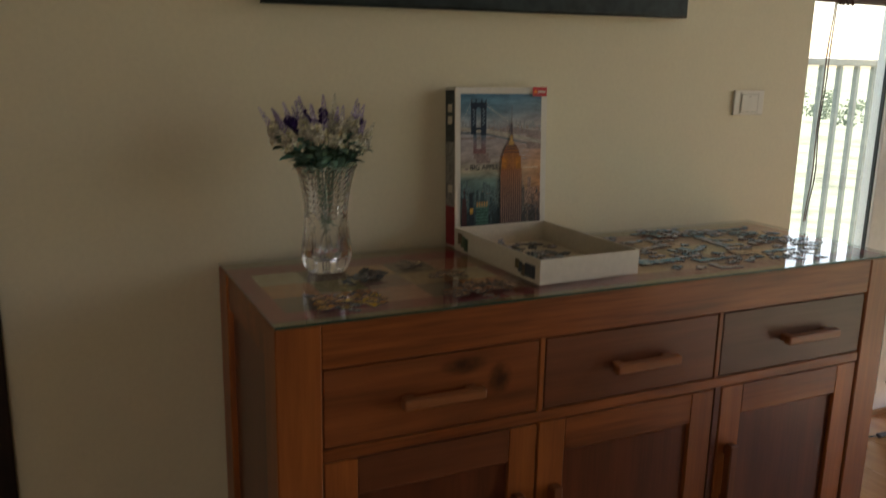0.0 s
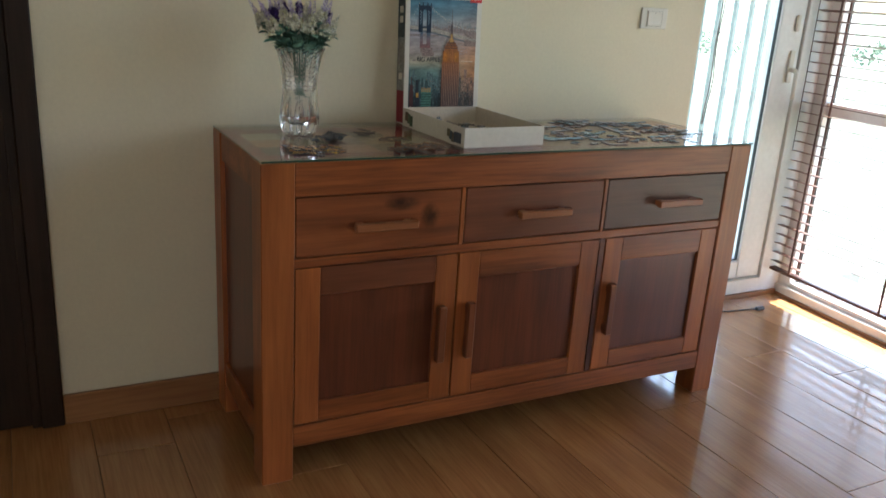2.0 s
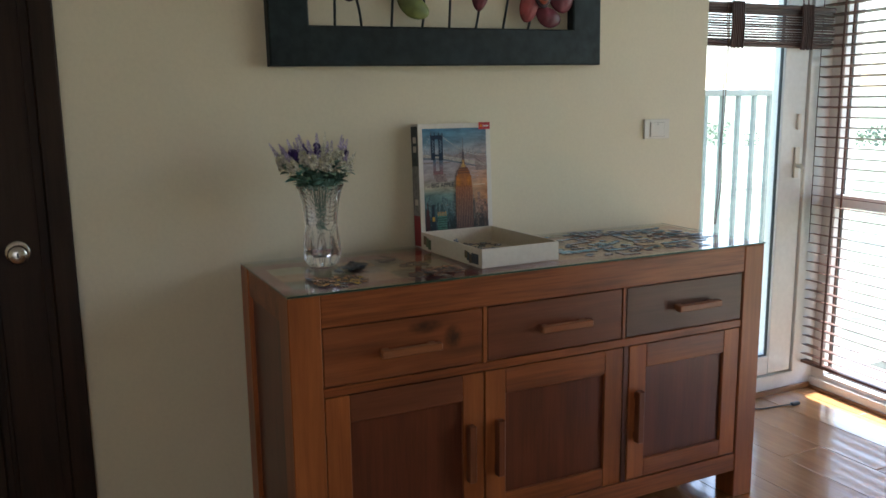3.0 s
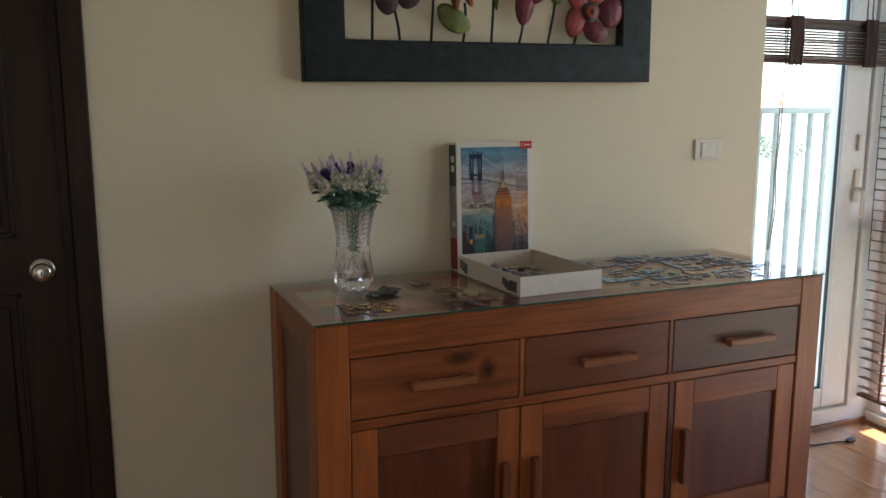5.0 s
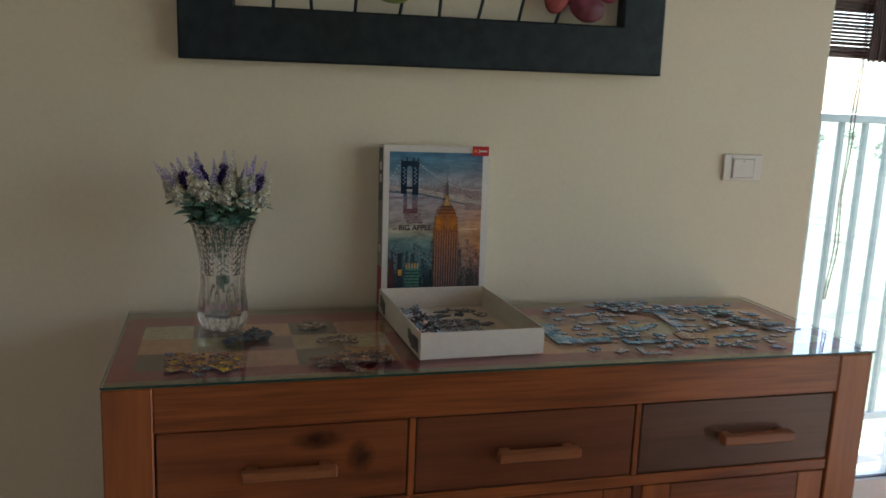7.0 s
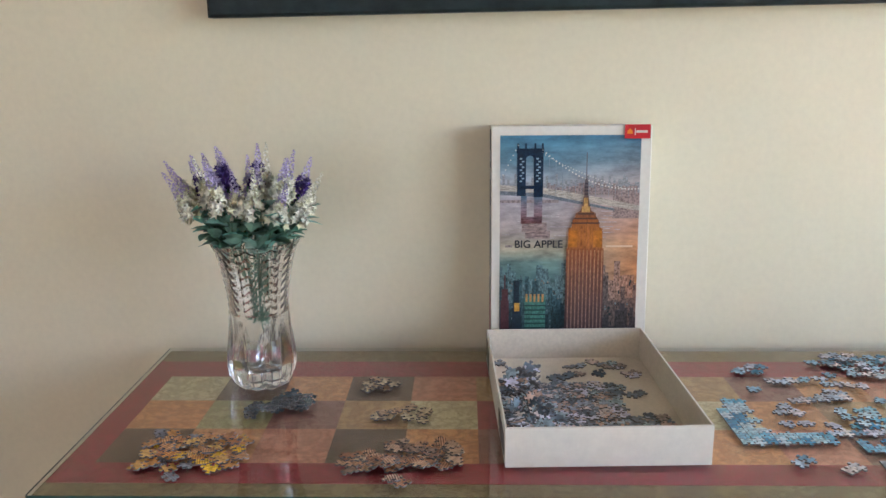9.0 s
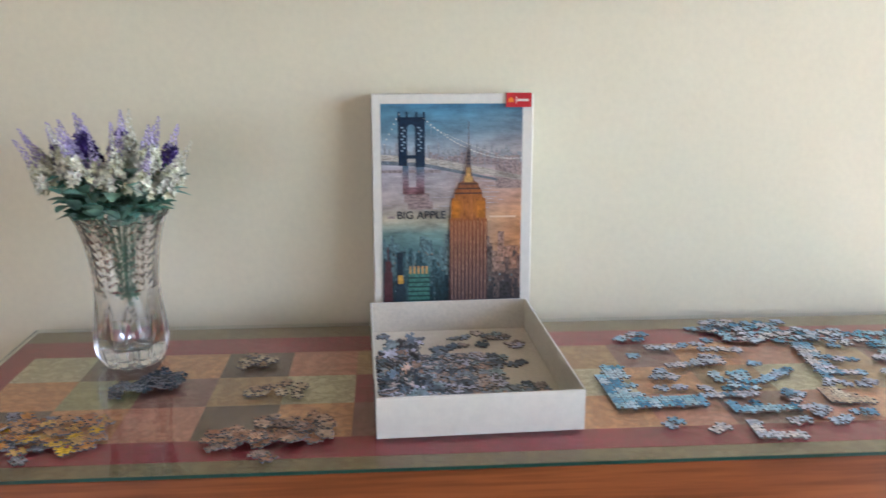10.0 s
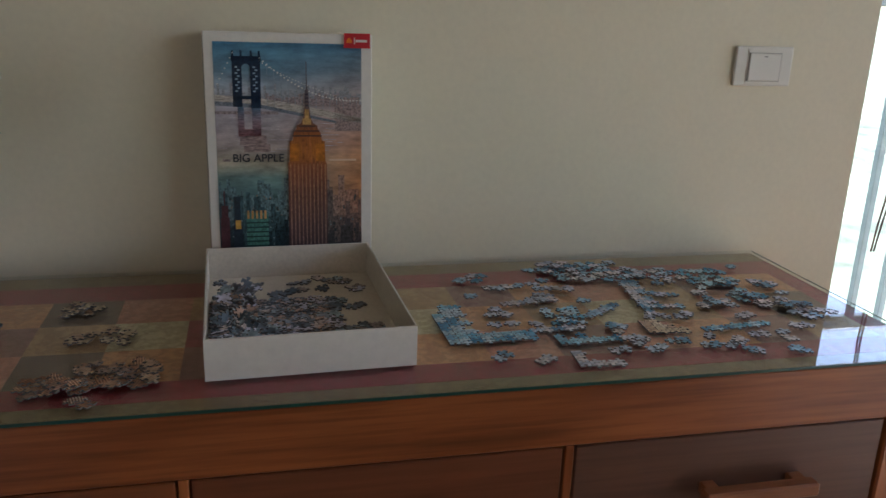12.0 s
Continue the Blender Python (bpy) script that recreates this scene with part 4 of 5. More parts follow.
rects([(SX - 0.0285, SX - 0.014, 0.199, 0.228), (SX + 0.014, SX + 0.0285, 0.199, 0.228)], 13, plain("print_gold", (0.60, 0.21, 0.025), 0.3, vary=0.3, scale=110, bump=0), "golden_crown")
rects([(SX - 0.0085 + 0.0058 * k, SX - 0.0045 + 0.0058 * k, 0.197, 0.240) for k in range(3)], 13, plain("print_copper", (0.50, 0.17, 0.045), 0.3, vary=0.3, scale=110, bump=0), "copper_bay")
rects([(SX - 0.024, SX + 0.024, 0.240, 0.2425), (SX - 0.020, SX + 0.020, 0.248, 0.2505), (SX - 0.014, SX + 0.014, 0.256, 0.2585)], 14, plain("print_umber", (0.09, 0.04, 0.035), 0.35, bump=0), "setback")
rects([(SX - 0.007, SX + 0.007, 0.260, 0.270), (SX - 0.0035, SX + 0.0035, 0.270, 0.285)], 13, plain("print_glow", (0.72, 0.42, 0.14), 0.3, vary=0.3, scale=160, bump=0), "golden_lantern")
rects([(SX - 0.003, SX + 0.003, 0.290 + 0.006 * k, 0.2925 + 0.006 * k) for k in range(4)], 14, plain("print_mast", (0.05, 0.04, 0.06), 0.35, bump=0), "mast")


def lettering(txt, x, y, size, mat, name, z):
    cu = bpy.data.curves.new("letters", "FONT")
    cu.body, cu.size, cu.offset = txt, size, size * 0.012
    tmp = bpy.data.objects.new("letters", cu)
    scene.collection.objects.link(tmp)
    me_ = bpy.data.meshes.new_from_object(tmp.evaluated_get(bpy.context.evaluated_depsgraph_get()))
    bpy.data.objects.remove(tmp)
    b = bmesh.new()
    b.from_mesh(me_)
    xs = [v.co.x for v in b.verts]
    for v in b.verts:
        v.co = Vector((x + (v.co.x - min(xs)), y + v.co.y, z))
    return b


tb = lettering("BIG APPLE", -0.0945, 0.1985, 0.0186, None, "t", 0.0042)
part("title_text", tb, plain("print_ink", (0.03, 0.035, 0.045), 0.4, bump=0), ld, "dark capital letters")
rects([(-0.111, -0.099, 0.199, 0.203)], 12, M_SHORE, "small_print")
rects([(0.062, 0.108, 0.199, 0.2025)], 12, plain("print_pale", (0.75, 0.55, 0.38), 0.4, bump=0), "small_print")
# red maker's badge, drawn as plain shapes
rects([(0.0885, 0.1315, 0.385, 0.4085)], 15, plain("print_red", (0.55, 0.02, 0.03), 0.35, vary=0.05, bump=0), "red_badge")
rects([(0.105, 0.1065, 0.391, 0.402), (0.1075, 0.1265, 0.3945, 0.3985)], 16, M_CARD, "badge_mark")
flat([(0.092, 0.393), (0.102, 0.393), (0.101, 0.398), (0.097, 0.402), (0.093, 0.398)], 16, plain("print_orange", (0.8, 0.25, 0.02), 0.35, bump=0), "badge_mark")
# printed spine on the lid's left side: dark strip, small writing bars, red foot
M_SPINE = plain("print_spine", (0.05, 0.085, 0.10), 0.4, vary=0.4, scale=90, bump=0)
for y0, y1, m in ((0.27, 0.40, M_SPINE), (0.105, 0.27, plain("print_spine_pale", (0.36, 0.37, 0.37), 0.4, vary=0.3, scale=70, bump=0)), (0.004, 0.105, plain("print_spine_red", (0.32, 0.015, 0.03), 0.4, vary=0.1, bump=0))):
    part("spine_print", box(-BW / 2 - 0.0007, -BW / 2 - 0.0002, y0, y1, -BH + 0.002, -0.004), m, ld)
for y in (0.345, 0.315, 0.14):
    part("spine_writing", box(-BW / 2 - 0.0011, -BW / 2 - 0.0007, y, y + 0.02, -BH + 0.016, -0.016), M_CARD, ld)


# ---------------------------------------------------------------- jigsaw pieces
PS = 0.0168


def piece_outline(sides, s=PS):
    """Outline of one piece; each of the four sides is 0 flat, 1 knob or -1 hollow."""
    pts = []
    h = s / 2
    for k, kind in enumerate(sides):
        loc = [(-h, 0.0)]
        if kind:
            q = kind * s
            loc += [(-0.12 * s, -0.03 * q), (-0.09 * s, 0.08 * q), (-0.20 * s, 0.19 * q), (-0.13 * s, 0.31 * q), (0.13 * s, 0.31 * q), (0.20 * s, 0.19 * q), (0.09 * s, 0.08 * q), (0.12 * s, -0.03 * q)]
        a = -k * math.pi / 2
        for x, y in loc:
            y += h
            pts.append((x * math.cos(a) - y * math.sin(a), x * math.sin(a) + y * math.cos(a)))
    return pts[::-1]


SHAPES = ((1, -1, 1, -1), (1, 1, -1, -1), (-1, 1, 1, 1), (1, -1, -1, -1), (0, 1, -1, 1), (1, 1, 1, -1))
PT = 0.0019
SKY_P = picked("print_blue_pieces", [(0, (0.28, 0.44, 0.56)), (0.16, (0.40, 0.48, 0.58)), (0.32, (0.52, 0.51, 0.58)), (0.46, (0.12, 0.26, 0.38)), (0.58, (0.58, 0.53, 0.52)), (0.72, (0.18, 0.31, 0.43)), (0.86, (0.46, 0.53, 0.62))], 0.26, 90)
DEEP_P = picked("print_deep_blue_pieces", [(0, (0.14, 0.36, 0.50)), (0.18, (0.24, 0.46, 0.58)), (0.36, (0.07, 0.22, 0.36)), (0.52, (0.42, 0.55, 0.62)), (0.68, (0.15, 0.33, 0.47)), (0.84, (0.30, 0.47, 0.55))], 0.26, 110)
PALE_P = picked("print_pale_pieces", [(0, (0.50, 0.46, 0.48)), (0.25, (0.42, 0.42, 0.48)), (0.5, (0.58, 0.50, 0.47)), (0.75, (0.36, 0.40, 0.47))], 0.26, 110)
ORANGE_P = picked("print_orange_pieces", [(0, (0.62, 0.28, 0.07)), (0.2, (0.68, 0.40, 0.12)), (0.4, (0.46, 0.21, 0.09)), (0.55, (0.80, 0.48, 0.04)), (0.7, (0.55, 0.29, 0.13)), (0.88, (0.30, 0.29, 0.33))], 0.26, 130, stripes=0.55)
DARK_P = picked("print_dark_pieces", [(0, (0.08, 0.11, 0.14)), (0.3, (0.13, 0.17, 0.20)), (0.5, (0.05, 0.07, 0.09)), (0.7, (0.24, 0.29, 0.35)), (0.85, (0.11, 0.12, 0.12))], 0.26, 150, stripes=0.6)
BROWN_P = picked("print_brown_pieces", [(0, (0.46, 0.23, 0.14)), (0.25, (0.60, 0.35, 0.23)), (0.5, (0.34, 0.19, 0.13)), (0.7, (0.64, 0.44, 0.31)), (0.85, (0.42, 0.28, 0.23))], 0.26, 170, stripes=0.85)
TAN_P = picked("print_tan_pieces", [(0, (0.52, 0.40, 0.26)), (0.4, (0.44, 0.30, 0.20)), (0.7, (0.58, 0.46, 0.32))], 0.26, 120)
MESHES = {}
for tag, m in (("s", SKY_P), ("e", DEEP_P), ("p", PALE_P), ("o", ORANGE_P), ("d", DARK_P), ("b", BROWN_P), ("t", TAN_P)):
    MESHES[tag] = [mesh_of("piece", poly(piece_outline(sh), 0, PT), [m, M_EDGE]) for sh in SHAPES]
LABELS = {"s": "pale blue and grey jigsaw piece on the glass", "e": "deep blue jigsaw piece on the glass", "p": "pale pinkish grey jigsaw piece on the glass", "o": "orange and yellow jigsaw piece in a small heap", "d": "dark blue grey jigsaw piece in a small heap",
          "b": "brown jigsaw piece in a loose heap", "t": "tan jigsaw piece on the glass"}
CATS = {"s": "sky", "e": "water", "p": "cloud", "o": "tower", "d": "city", "b": "roof", "t": "light"}
prng = random.Random(77)
placed = []


def lay(tag, x, y, z=None, tilt=0.0):
    """One loose piece; where it overlaps another it lies on top of it."""
    if z is None:
        z = GZ + 0.0002
        for px, py, pz in placed:
            if abs(px - x) < 0.016 and abs(py - y) < 0.016:
                z = max(z, pz + PT + 0.0001)
        z = min(z, GZ + 0.0112)
    placed.append((x, y, z))
    o = new("jigsaw_piece", prng.choice(MESHES[tag]))
    o.matrix_basis = pose(x, y, z, prng.uniform(-tilt, tilt), prng.uniform(-tilt, tilt), prng.uniform(0, 360))
    tagged(o, LABELS[tag], "jigsaw piece", CATS[tag] + " coloured loose jigsaw pieces")


def cluster(tag, x, y, n, sx, sy, tilt=0.0):
    """A loose group: pieces try to keep clear of one another, then overlap."""
    for _ in range(n):
        best, gap = None, -1
        for _t in range(7):
            p = (x + prng.uniform(-sx, sx), y + prng.uniform(-sy, sy))
            d = min([math.hypot(p[0] - a, p[1] - b) for a, b, _z in placed] or [1])
            if d > gap:
                best, gap = p, d
            if d > 0.0205:
                break
        lay(tag, *best, tilt=tilt)


# assembled corner of the picture and other joined strips
def joined(x, y, turn, cells, mat, s=PS):
    root = new("joined_puzzle_section")
    tagged(root, "blue jigsaw pieces joined into a strip on the glass", "puzzle section", "joined puzzle sections")
    root.matrix_basis = pose(x, y, GZ + 0.0002, 0, 0, turn)
    have = set(cells)
    for i, j in cells:
        k = (i + j) % 2
        sides = [0 if (i, j + 1) not in have and j > 0 and prng.random() < 0.2 else (1 if k else -1), (-1 if k else 1), (1 if k else -1), (-1 if k else 1)]
        if i == 0:
            sides[3] = 0
        o = new("piece", mesh_of("piece", poly(piece_outline(sides), 0, PT), [mat, M_EDGE]))
        o.parent = root
        o.location = ((i + 0.5) * s, (j + 0.5) * s, 0.0003)
        o.scale = (0.945, 0.945, 1)
        o.rotation_euler = (radians(prng.uniform(-1.2, 1.2)), radians(prng.uniform(-1.2, 1.2)), radians(prng.uniform(-1.5, 1.5)))
    return root


CELLS = [(i, j) for j in range(2) for i in range(8)] + [(i, j) for j in range(2, 7) for i in range(3) if not (i == 2 and j in (3, 5))] + [(1, 7), (2, 7), (1, 8), (2, 8)]
joined(0.926, -0.392, 1.5, CELLS, DEEP_P)
joined(1.058, -0.366, 3.0, [(i, 0) for i in range(5)], SKY_P)
joined(1.084, -0.414, 2.0, [(i, 0) for i in range(6)] + [(0, 1), (2, 1)], DEEP_P)
joined(1.284, -0.156, -97.0, [(i, 0) for i in range(10)] + [(i, 1) for i in (0, 1, 2, 3, 5, 6)], SKY_P)
joined(1.084, -0.487, -4.0, [(i, 0) for i in range(4)] + [(0, 1), (0, 2)], PALE_P)
joined(1.322, -0.397, 5.0, [(i, 0) for i in range(7)], DEEP_P)
joined(1.232, -0.392, -4.0, [(0, 0), (1, 0), (2, 0), (3, 0), (0, 1), (1, 1), (0, 2), (1, 2), (2, 1)], TAN_P)
joined(1.275, -0.292, -7.0, [(i, 0) for i in range(4)], SKY_P)
joined(1.036, -0.474, 34.0, [(0, 0), (1, 0)], PALE_P)
joined(1.045, -0.254, 8.0, [(i, 0) for i in range(6)] + [(4, 1), (5, 1)], PALE_P)
joined(1.167, -0.322, 34.0, [(i, 0) for i in range(5)], SKY_P)

# the dense band along the wall, then the thinner rows towards the front
for tag, x, y, n, sx, sy in (("s", 1.25, -0.105, 40, 0.065, 0.048), ("p", 1.20, -0.085, 8, 0.03, 0.03), ("s", 1.322, -0.128, 8, 0.02, 0.028), ("s", 1.382, -0.142, 11, 0.03, 0.036),
                             ("e", 1.45, -0.163, 20, 0.04, 0.048), ("e", 1.478, -0.196, 5, 0.022, 0.015), ("s", 1.545, -0.21, 5, 0.025, 0.012), ("s", 1.025, -0.118, 5, 0.022, 0.012),
                             ("e", 1.128, -0.308, 12, 0.026, 0.036), ("p", 1.112, -0.226, 4, 0.02, 0.012)):
    cluster(tag, x, y, n, sx, sy)
for tag, x, y, n, sx, sy in (("s", 1.40, -0.286, 8, 0.028, 0.016), ("e", 1.474, -0.260, 10, 0.024, 0.022), ("p", 1.505, -0.300, 8, 0.03, 0.012), ("s", 1.527, -0.338, 8, 0.02, 0.024),
                             ("s", 1.325, -0.234, 3, 0.024, 0.006), ("p", 1.025, -0.28, 4, 0.016, 0.012), ("s", 1.19, -0.365, 4, 0.012, 0.014), ("p", 1.20, -0.418, 4, 0.014, 0.010)):
    cluster(tag, x, y, n, sx, sy)
for x, y in ((1.54, -0.106), (1.144, -0.085), (1.167, -0.095), (1.550, -0.252), (1.006, -0.201), (1.044, -0.165), (1.058, -0.176), (1.079, -0.163), (1.100, -0.160), (1.127, -0.156),
             (1.129, -0.180), (1.150, -0.178), (1.163, -0.188), (1.178, -0.196), (1.152, -0.140), (1.186, -0.245)):
    lay("s", x, y)
for x, y in ((1.012, -0.325), (1.038, -0.325), (1.074, -0.332), (1.262, -0.330), (1.288, -0.327), (1.314, -0.332), (1.326, -0.328), (1.407, -0.233), (1.395, -0.236), (1.560, -0.337),
             (1.580, -0.345), (1.429, -0.339), (1.412, -0.345), (1.319, -0.412), (1.393, -0.416), (1.405, -0.420), (1.442, -0.413), (1.438, -0.437), (1.480, -0.392), (1.496, -0.395)):
    lay("p", x, y)
for x, y in ((1.212, -0.446), (1.224, -0.443), (1.154, -0.442), (1.168, -0.445), (1.255, -0.423), (1.267, -0.426), (1.297, -0.445), (1.308, -0.447), (1.330, -0.448), (1.344, -0.446), (1.360, -0.432),
             (1.350, -0.437), (1.362, -0.474), (1.350, -0.470), (1.431, -0.480), (1.419, -0.476), (0.985, -0.443), (0.994, -0.436)):
    lay("s", x, y)
cluster("o", 0.174, -0.413, 44, 0.068, 0.050, 7)
for x, y in ((0.112, -0.463), (0.165, -0.485), (0.128, -0.452), (0.110, -0.405), (0.236, -0.415)):
    lay("o", x, y)
cluster("d", 0.278, -0.262, 26, 0.026, 0.018, 16)
cluster("d", 0.236, -0.292, 12, 0.022, 0.010, 14)
cluster("t", 0.410, -0.192, 8, 0.024, 0.016)
cluster("t", 0.425, -0.300, 4, 0.016, 0.008)
cluster("t", 0.470, -0.296, 5, 0.014, 0.024)
cluster("b", 0.486, -0.425, 28, 0.048, 0.038, 7)
cluster("b", 0.408, -0.446, 12, 0.026, 0.022, 5)
for x, y in ((0.465, -0.497), (0.452, -0.490), (0.524, -0.402)):
    lay("b", x, y)

# the heap inside the tray
hv, hf, hm = [], [], []
hr = random.Random(5)
outl = [piece_outline(s) for s in SHAPES]
SCATTER = ((-0.115, 0.165), (-0.075, 0.135), (-0.062, 0.128), (-0.080, 0.118), (-0.058, 0.142), (-0.004, 0.105), (0.012, 0.110), (-0.016, 0.098), (0.004, 0.142), (0.022, 0.148), (0.045, 0.165),
           (0.060, 0.150), (0.075, 0.155), (0.090, 0.148), (0.084, 0.138), (0.066, 0.140), (0.102, 0.100), (0.094, 0.108), (0.105, 0.112), (0.048, 0.112), (0.082, 0.022), (0.094, 0.030), (0.070, 0.052), (-0.030, 0.092))
for k in range(1184):
    if k < 640:
        u, w = hr.random() ** 1.25, hr.random()
        lx, ly = -0.124 + 0.125 * u, -0.178 + 0.245 * w
        top = 0.048 * max(0.0, 1 - u * 1.05) * max(0.12, 1 - w * 0.95)
    elif k < 1160:
        lx, ly = -0.105 + 0.222 * hr.random(), -0.172 + 0.240 * hr.random()
        if ly > 0.02 and hr.random() < 0.45 or (lx > 0.06 and ly > -0.06):
            continue
        top = 0.010 * max(0.2, 1 - (ly + 0.18) / 0.22)
    else:
        lx, ly = SCATTER[k - 1160]
        top = 0.0
    lx, ly = max(-0.118, min(0.118, lx)), max(-0.178, min(0.178, ly))
    lz = 0.0036 + top * hr.random()
    tl = 30 if top > 0.012 else 9
    if k < 110:
        lx, tl, lz = -0.116 + 0.045 * hr.random(), 52, 0.018 + 0.018 * hr.random()
    R = Euler((radians(hr.uniform(-tl, tl)), radians(hr.uniform(-tl, tl)), hr.uniform(0, 6.28))).to_matrix()
    b0, ol = len(hv), hr.choice(outl)
    nn = len(ol)
    hv += [tuple(R @ Vector((x, y, 0)) + Vector((lx, ly, lz))) for x, y in ol] + [tuple(R @ Vector((x, y, PT)) + Vector((lx, ly, lz))) for x, y in ol]
    zmin = min(v[2] for v in hv[b0:])
    if zmin < 0.0028:
        hv[b0:] = [(a, b, c + 0.0029 - zmin) for a, b, c in hv[b0:]]
    hf.append(tuple(range(b0 + nn, b0 + 2 * nn)))
    hm.append(0)
    hf.append(tuple(range(b0 + nn - 1, b0 - 1, -1)))
    hm.append(1)
    for i in range(nn):
        j = (i + 1) % nn
        hf.append((b0 + i, b0 + j, b0 + nn + j, b0 + nn + i))
        hm.append(1)
hme = bpy.data.meshes.new("jigsaw_heap")
hme.from_pydata(hv, [], hf)
hme.materials.append(picked("print_mixed_pieces", [(0, (0.09, 0.13, 0.17)), (0.14, (0.32, 0.38, 0.48)), (0.28, (0.52, 0.35, 0.27)), (0.40, (0.17, 0.21, 0.26)), (0.52, (0.58, 0.58, 0.70)), (0.63, (0.36, 0.28, 0.24)), (0.72, (0.08, 0.11, 0.14)), (0.80, (0.36, 0.47, 0.53)), (0.9, (0.58, 0.49, 0.46))], 0.4, 110, island=True))
hme.materials.append(M_EDGE)
for p, m in zip(hme.polygons, hm):
    p.material_index = m
heap = new("jigsaw_heap", hme)
heap.matrix_basis = tr.matrix_basis.copy()
tagged(heap, "heap of mixed grey, blue and brown jigsaw pieces in the tray", "jigsaw pieces", kind="stuff")

# ---------------------------------------------------------------- vase with lavender
VX, VY = 0.211, -0.167
va = thing("vase", (VX, VY, GZ), "clear cut crystal vase with a flared leaf-cut neck", "vase")
ORIGIN[va] = Vector((0, 0, 0))
prof = [(0.040, 0.000), (0.046, 0.004), (0.0535, 0.018), (0.0565, 0.034), (0.0558, 0.052), (0.0530, 0.075), (0.0500, 0.098), (0.0485, 0.120), (0.0488, 0.140), (0.0505, 0.160), (0.0540, 0.182), (0.0592, 0.206), (0.0652, 0.228), (0.0700, 0.242)]
fine = []
for (r0, z0), (r1, z1) in zip(prof, prof[1:]):
    m_ = 3 if z1 < 0.13 else 7
    for k in range(m_):
        fine.append((r0 + (r1 - r0) * k / m_, z0 + (z1 - z0) * k / m_))
fine.append(prof[-1])


def cut(i, a):
    z = fine[i][1]
    if z < 0.128:
        depth = 0.19 * min(1, 0.35 + z / 0.02) * max(0.12, 1 - max(0, z - 0.05) / 0.085)
        return 1 - depth * (1 - abs(math.sin(a * 5))) ** 1.4
    u = abs(((a * 10 / math.tau) % 1) - 0.5)
    row = ((z - 0.128) / 0.0135 + u * 1.5) % 1
    rim = 0.03 * abs(math.sin(a * 15)) if z > 0.235 else 0
    return 1 - 0.065 * (1 - row) * (1 if u < 0.36 else 0.15) - (0.03 if u < 0.05 else 0) + rim


vm = lathe(fine, 144, None, cut, cap=False)
bot = [v for v in vm.verts if abs(v.co.z) < 1e-6]
for v in bot:
    v.co.z += 0.008 * (1 - abs(math.sin(5 * math.atan2(v.co.y, v.co.x))))
foot_v = vm.verts.new((0, 0, 0.006))
for a_, b_ in zip(bot, bot[1:] + bot[:1]):
    vm.faces.new((foot_v, b_, a_))
inner = [(0.0660, 0.242), (0.0606, 0.228), (0.0545, 0.206), (0.0490, 0.182), (0.0455, 0.160), (0.0438, 0.140), (0.0434, 0.120), (0.0445, 0.098), (0.0462, 0.075), (0.0475, 0.052), (0.0445, 0.038), (0.034, 0.030), (0.012, 0.027)]
im = lathe(inner, 144, vm, None, cap=False)
vm.verts.ensure_lookup_table()
n_out = 144 * len(fine)
last_out = vm.verts[n_out - 144:n_out]
first_in = vm.verts[n_out + 1:n_out + 145]
for k in range(144):
    j = (k + 1) % 144
    vm.faces.new((last_out[k], last_out[j], first_in[j], first_in[k]))
vm.faces.new(vm.verts[len(vm.verts) - 144:])
part("body", vm, M_CRYSTAL, va).visible_shadow = False

bq = thing("lavender_bunch", (VX, VY, GZ + 0.03), "bunch of artificial lavender, white, lilac and purple, in the vase", "flowers")
ORIGIN[bq] = Vector((0, 0, 0))
M_STEM = plain("stem_green", (0.10, 0.19, 0.12), 0.6, vary=0.2)
M_LEAF = picked("leaf_green", [(0, (0.09, 0.18, 0.12)), (0.25, (0.16, 0.30, 0.22)), (0.5, (0.22, 0.40, 0.31)), (0.72, (0.16, 0.44, 0.36)), (0.88, (0.34, 0.52, 0.44))], 0.55, 40, island=True)
M_PETAL = {"w": picked("petal_white", [(0, (0.72, 0.70, 0.58)), (0.4, (0.80, 0.78, 0.70)), (0.75, (0.62, 0.60, 0.42))], 0.7, 80, island=True),
           "l": picked("petal_lilac", [(0, (0.45, 0.38, 0.62)), (0.4, (0.55, 0.48, 0.68)), (0.75, (0.38, 0.31, 0.55))], 0.7, 80, island=True),
           "p": picked("petal_purple", [(0, (0.075, 0.04, 0.22)), (0.4, (0.12, 0.06, 0.32)), (0.75, (0.05, 0.03, 0.15))], 0.7, 80, island=True)}
fr = random.Random(12)
leafm = bmesh.new()


def leaf(bm, p, d, ln, wd):
    d = d.normalized()
    side = d.cross(Vector((fr.uniform(-0.3, 0.3), fr.uniform(-0.3, 0.3), 1))).normalized()
    up = side.cross(d)
    rows = []
    for k in range(6):
        t = k / 5
        w = wd * math.sin(math.pi * min(0.98, 0.08 + 0.9 * t)) ** 0.8
        c = p + d * ln * t - Vector((0, 0, 1)) * ln * 0.28 * t * t
        rows.append((bm.verts.new(c - side * w + up * w * 0.25), bm.verts.new(c), bm.verts.new(c + side * w + up * w * 0.25)))
    for a, b in zip(rows, rows[1:]):
        for q in range(2):
            bm.faces.new((a[q], a[q + 1], b[q + 1], b[q]))


